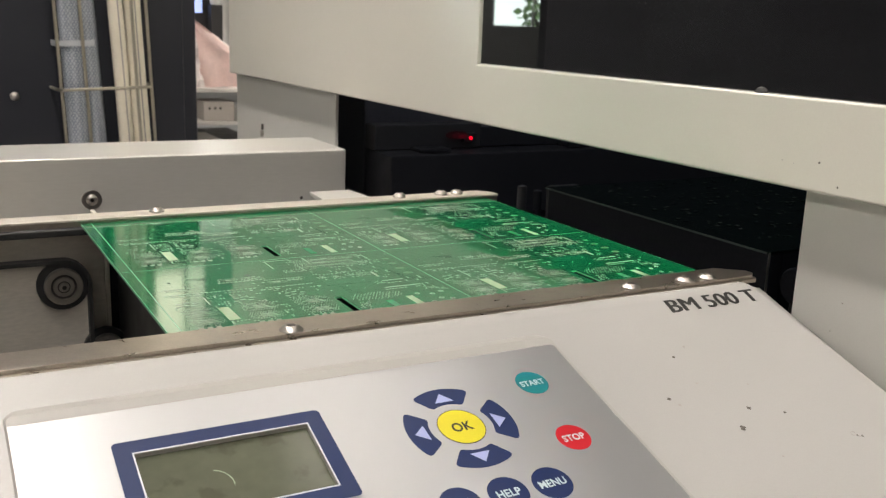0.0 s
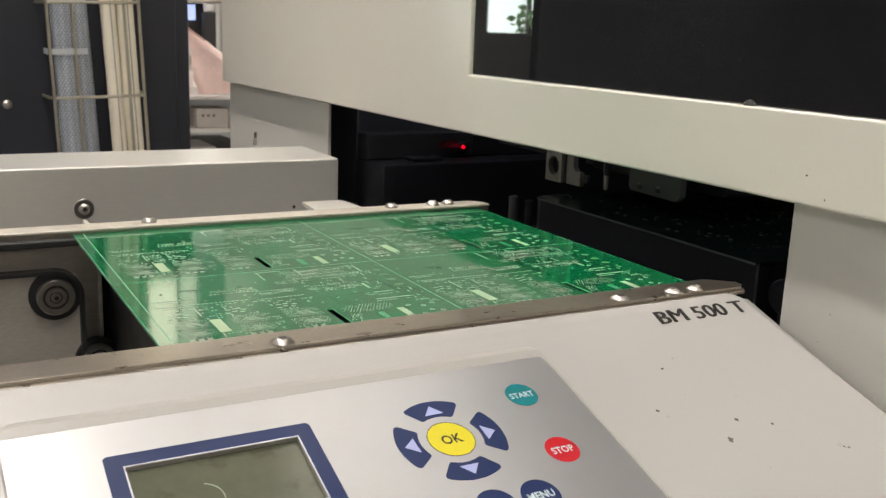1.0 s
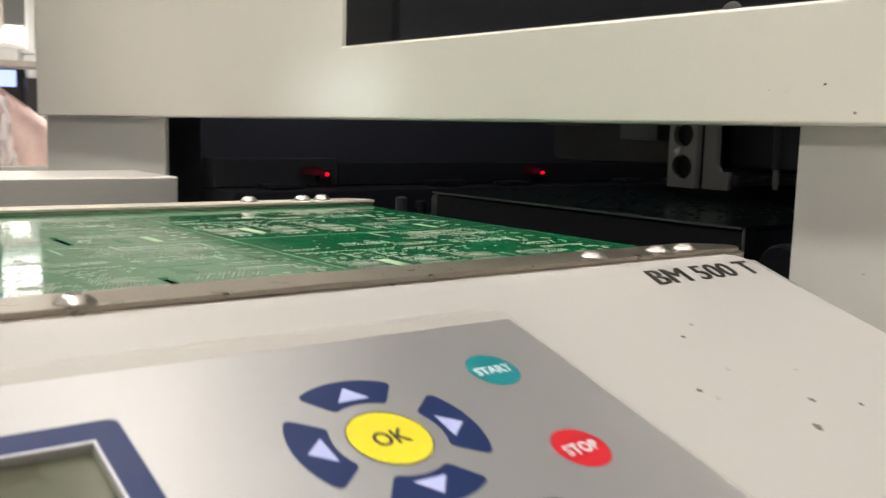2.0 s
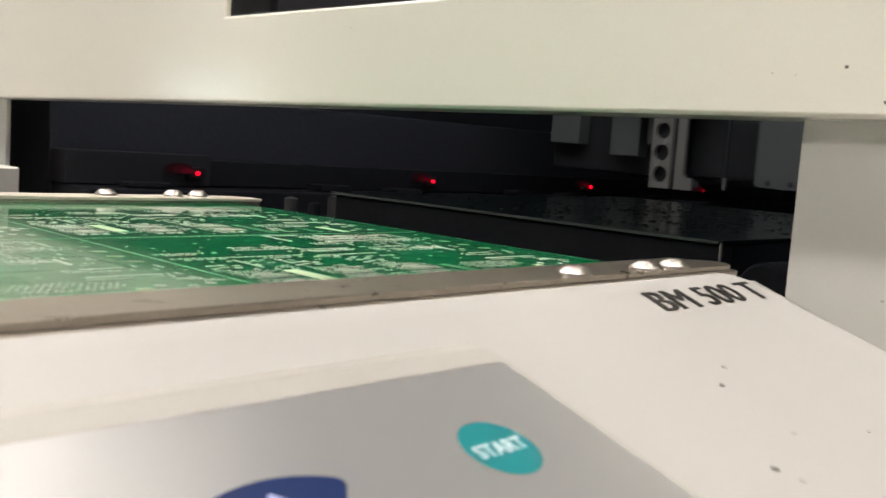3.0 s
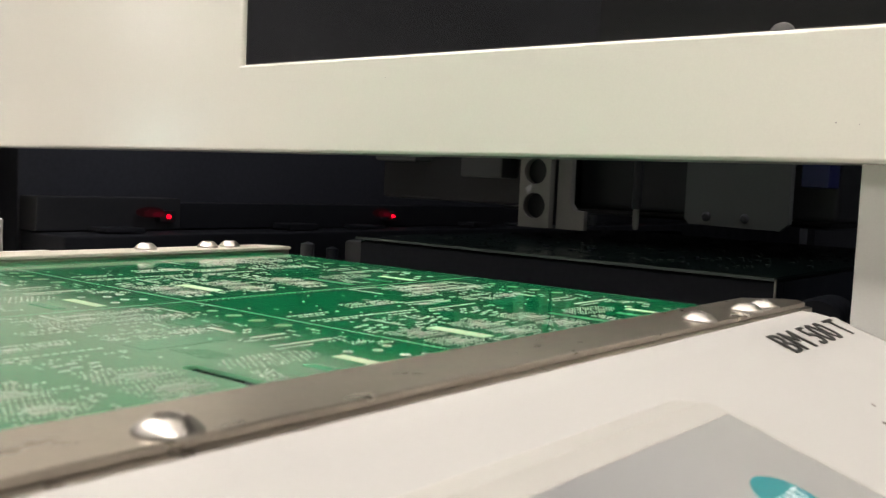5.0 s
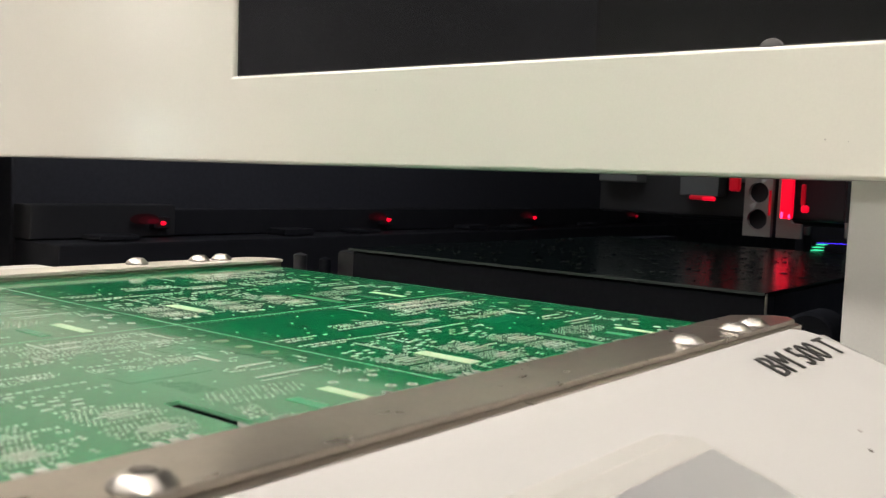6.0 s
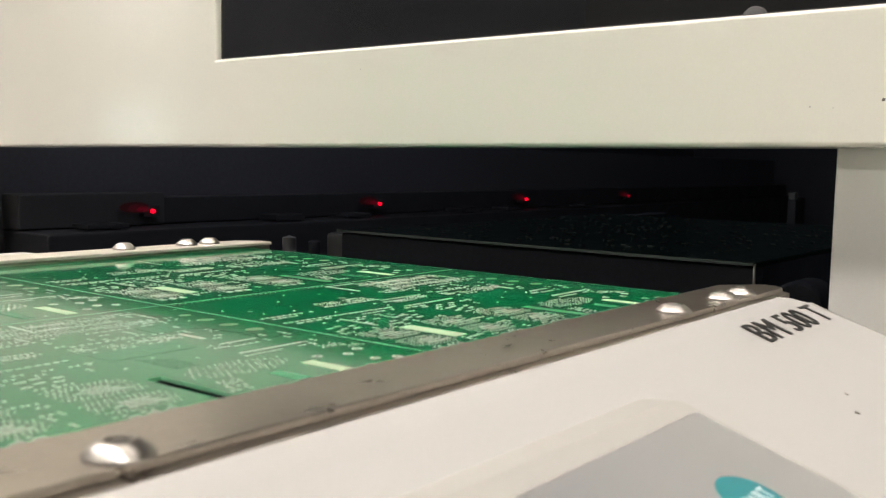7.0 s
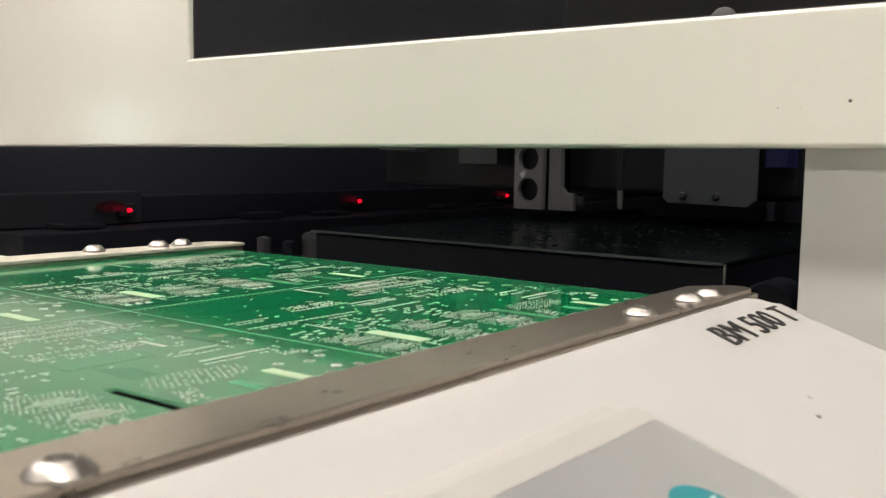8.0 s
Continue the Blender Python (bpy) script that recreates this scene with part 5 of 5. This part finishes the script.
    sh = thing("upper_shelf", "grey shelf with white boxes over the monitor", "shelf")
    part("board", box(0.58, 0.965, 3.40, 3.56, 1.147, 1.166, 0.002), CARTON, sh)
    for x in (0.585, 0.945):
        part("post", box(x, x + 0.015, 3.53, 3.545, 0.843, 1.146), FRAME_WHITE, sh)
    for x0, x1, y0, top in ((0.765, 0.848, 3.42, 1.205), (0.866, 0.925, 3.43, 1.190)):
        wbx = thing("white_box", "white cardboard box on the grey shelf", "box", group="white boxes on the shelf")
        part("carton", box(x0, x1, y0, y0 + 0.10, 1.1665, top, 0.003), FRAME_WHITE, wbx)
        part("lid", box(x0 - 0.003, x1 + 0.003, y0 - 0.003, y0 + 0.103, top + 0.0005, top + 0.014, 0.002), FRAME_WHITE, wbx)
    cup = thing("white_cup", "small white cup beside the monitor", "cup")
    part("bowl", lathe([(0, 0), (0.013, 0), (0.017, 0.004), (0.020, 0.027), (0.0185, 0.027), (0.0155, 0.005), (0, 0.004)], 20), FRAME_WHITE, cup, "", pose(0.889, 3.42, 1.1135))
    tower = thing("instrument_tower", "narrow black instrument tower beside the monitor", "instrument")
    part("case", box(0.868, 0.908, 3.395, 3.445, 0.846, 1.113, 0.002), BLACK, tower)
    part("foot", box(0.866, 0.910, 3.393, 3.447, 0.8425, 0.8455), RUBBER, tower)
    bl = thing("bench_lamp", "white bench lamp with fluorescent tubes", "lamp")
    part("housing", box(0.70, 1.30, 3.60, 3.72, 1.6005, 1.64, 0.004), FRAME_WHITE, bl)
    part("hood", box(0.70, 1.30, 3.515, 3.60, 1.39, 1.6, 0.004), FRAME_WHITE, bl)
    part("diffuser", box(0.72, 1.28, 3.505, 3.5145, 1.40, 1.510, 0.003), BENCH_GLOW, bl, "lit white lamp diffuser")
    for xa, xb, z, r in ((0.776, 0.850, 1.248, 0.019), (0.870, 0.945, 1.264, 0.016)):
        part("lit_tube", tube([(xa, 3.66, z - 0.004), ((xa + xb) / 2, 3.66, z), (xb, 3.66, z + 0.004)], r, 12), TUBE_GLOW, bl)
    part("stem", box(0.852, 0.868, 3.655, 3.67, 1.17, 1.6, 0.002), PLATE, bl)
    part("holder", box(0.80, 0.935, 3.672, 3.69, 1.22, 1.30, 0.003), FRAME_WHITE, bl)


work_bench()


# ---------------------------------------------------------------- what moves
def motions():
    away = (0.62, 0.20)
    rows = [(0.0, *away), (0.33, *away), (0.4, 0.436, 0.655), (0.48, 0.456, 0.697), (0.53, 0.456, 0.697), (0.6, 0.44, 0.66), (0.68, 0.461, 0.669), (0.72, 0.461, 0.669), (0.8, 0.446, 0.668), (0.88, 0.458, 0.722), (0.93, 0.456, 0.72),
            (1.0, 0.452, 0.711), (1.05, 0.455, 0.71), (1.1, 0.528, 0.684), (1.2, 0.542, 0.689), (1.3, 0.575, 0.732), (1.4, 0.537, 0.697), (1.5, 0.463, 0.566), (1.6, 0.43, 0.535), (1.75, 0.471, 0.556),
            (2.75, 0.604, 0.575), (2.8, 0.606, 0.573), (2.9, 0.676, 0.531), (3.0, 0.935, 0.771), (3.1, 0.955, 0.782), (3.4, 0.955, 0.783), (3.5, 0.82, 0.727), (3.6, 0.82, 0.729), (3.7, 0.66, 0.62), (3.8, 0.62, 0.22),
            (4.1, 0.60, 0.20), (4.2, 0.52, 0.60), (4.3, 0.52, 0.66), (5.25, 0.533, 0.615), (5.4, 0.59, 0.66), (5.5, 0.636, 0.720), (5.6, 0.66, 0.735), (5.7, 0.85, 0.22), (5.77, 0.80, 0.569), (6.0, 0.80, 0.568), (6.1, 0.80, 0.572), (6.2, 0.80, 0.572), (6.3, 0.80, 0.567),
            (6.36, 0.80, 0.565), (6.45, 0.72, 0.25), (6.6, 0.70, 0.30), (6.68, 0.70, 0.462), (6.9, 0.70, 0.466), (7.0, 0.62, 0.22), (7.08, 0.565, 0.516), (7.3, 0.618, 0.532), (7.7, 0.602, 0.516), (7.85, 0.600, 0.53), (7.97, 0.603, 0.641), (8.0, 0.603, 0.643)]
    # deeper in the machine the robot works a little lower
    walk(HEAD, [(t, pose(x, y, 0.962 - 0.010 * max(0.0, min(x - 0.58, 0.4)))) for t, x, y in rows])
    # the glowing strobe pieces move into view for each flash and hide between
    rest, lit, raised = pose(0.02, -0.041, 0.12), pose(-0.008, -0.041, 0), pose(-0.008, -0.041, 0.022)
    flash = [(0.0, rest)]
    for a, b in ((1.27, 1.33), (5.77, 6.13), (6.27, 6.37), (7.07, 7.23), (7.67, 7.77)):
        at = lit if a < 7 else raised
        flash += [(a - 0.034, rest), (a, at), (b, at), (b + 0.034, rest)]
    walk(STROBE_LIGHT, flash + [(8.0, rest)])
    # the bars for the projected line move into view for some placements
    off = pose(0.15, -0.097, 0.13)
    line = [(0.0, off)]
    for a, b, on in ((1.27, 1.33, pose(0, -0.097, 0)), (5.95, 6.36, pose(0.078, -0.056, -0.0012, 0, 0, 35))):
        line += [(a - 0.034, off), (a, on), (b, on), (b + 0.034, off)]
    walk(LASER, line + [(8.0, off)])
    # the small side bracket is lowered for one placement
    high, low = pose(0.03, 0.040, 0.10), pose(0.03, 0.040, 0.012)
    walk(SIDE_BRACKET, [(0.0, high), (7.30, high), (7.38, low), (7.75, low), (7.85, high), (8.0, high)])


motions()
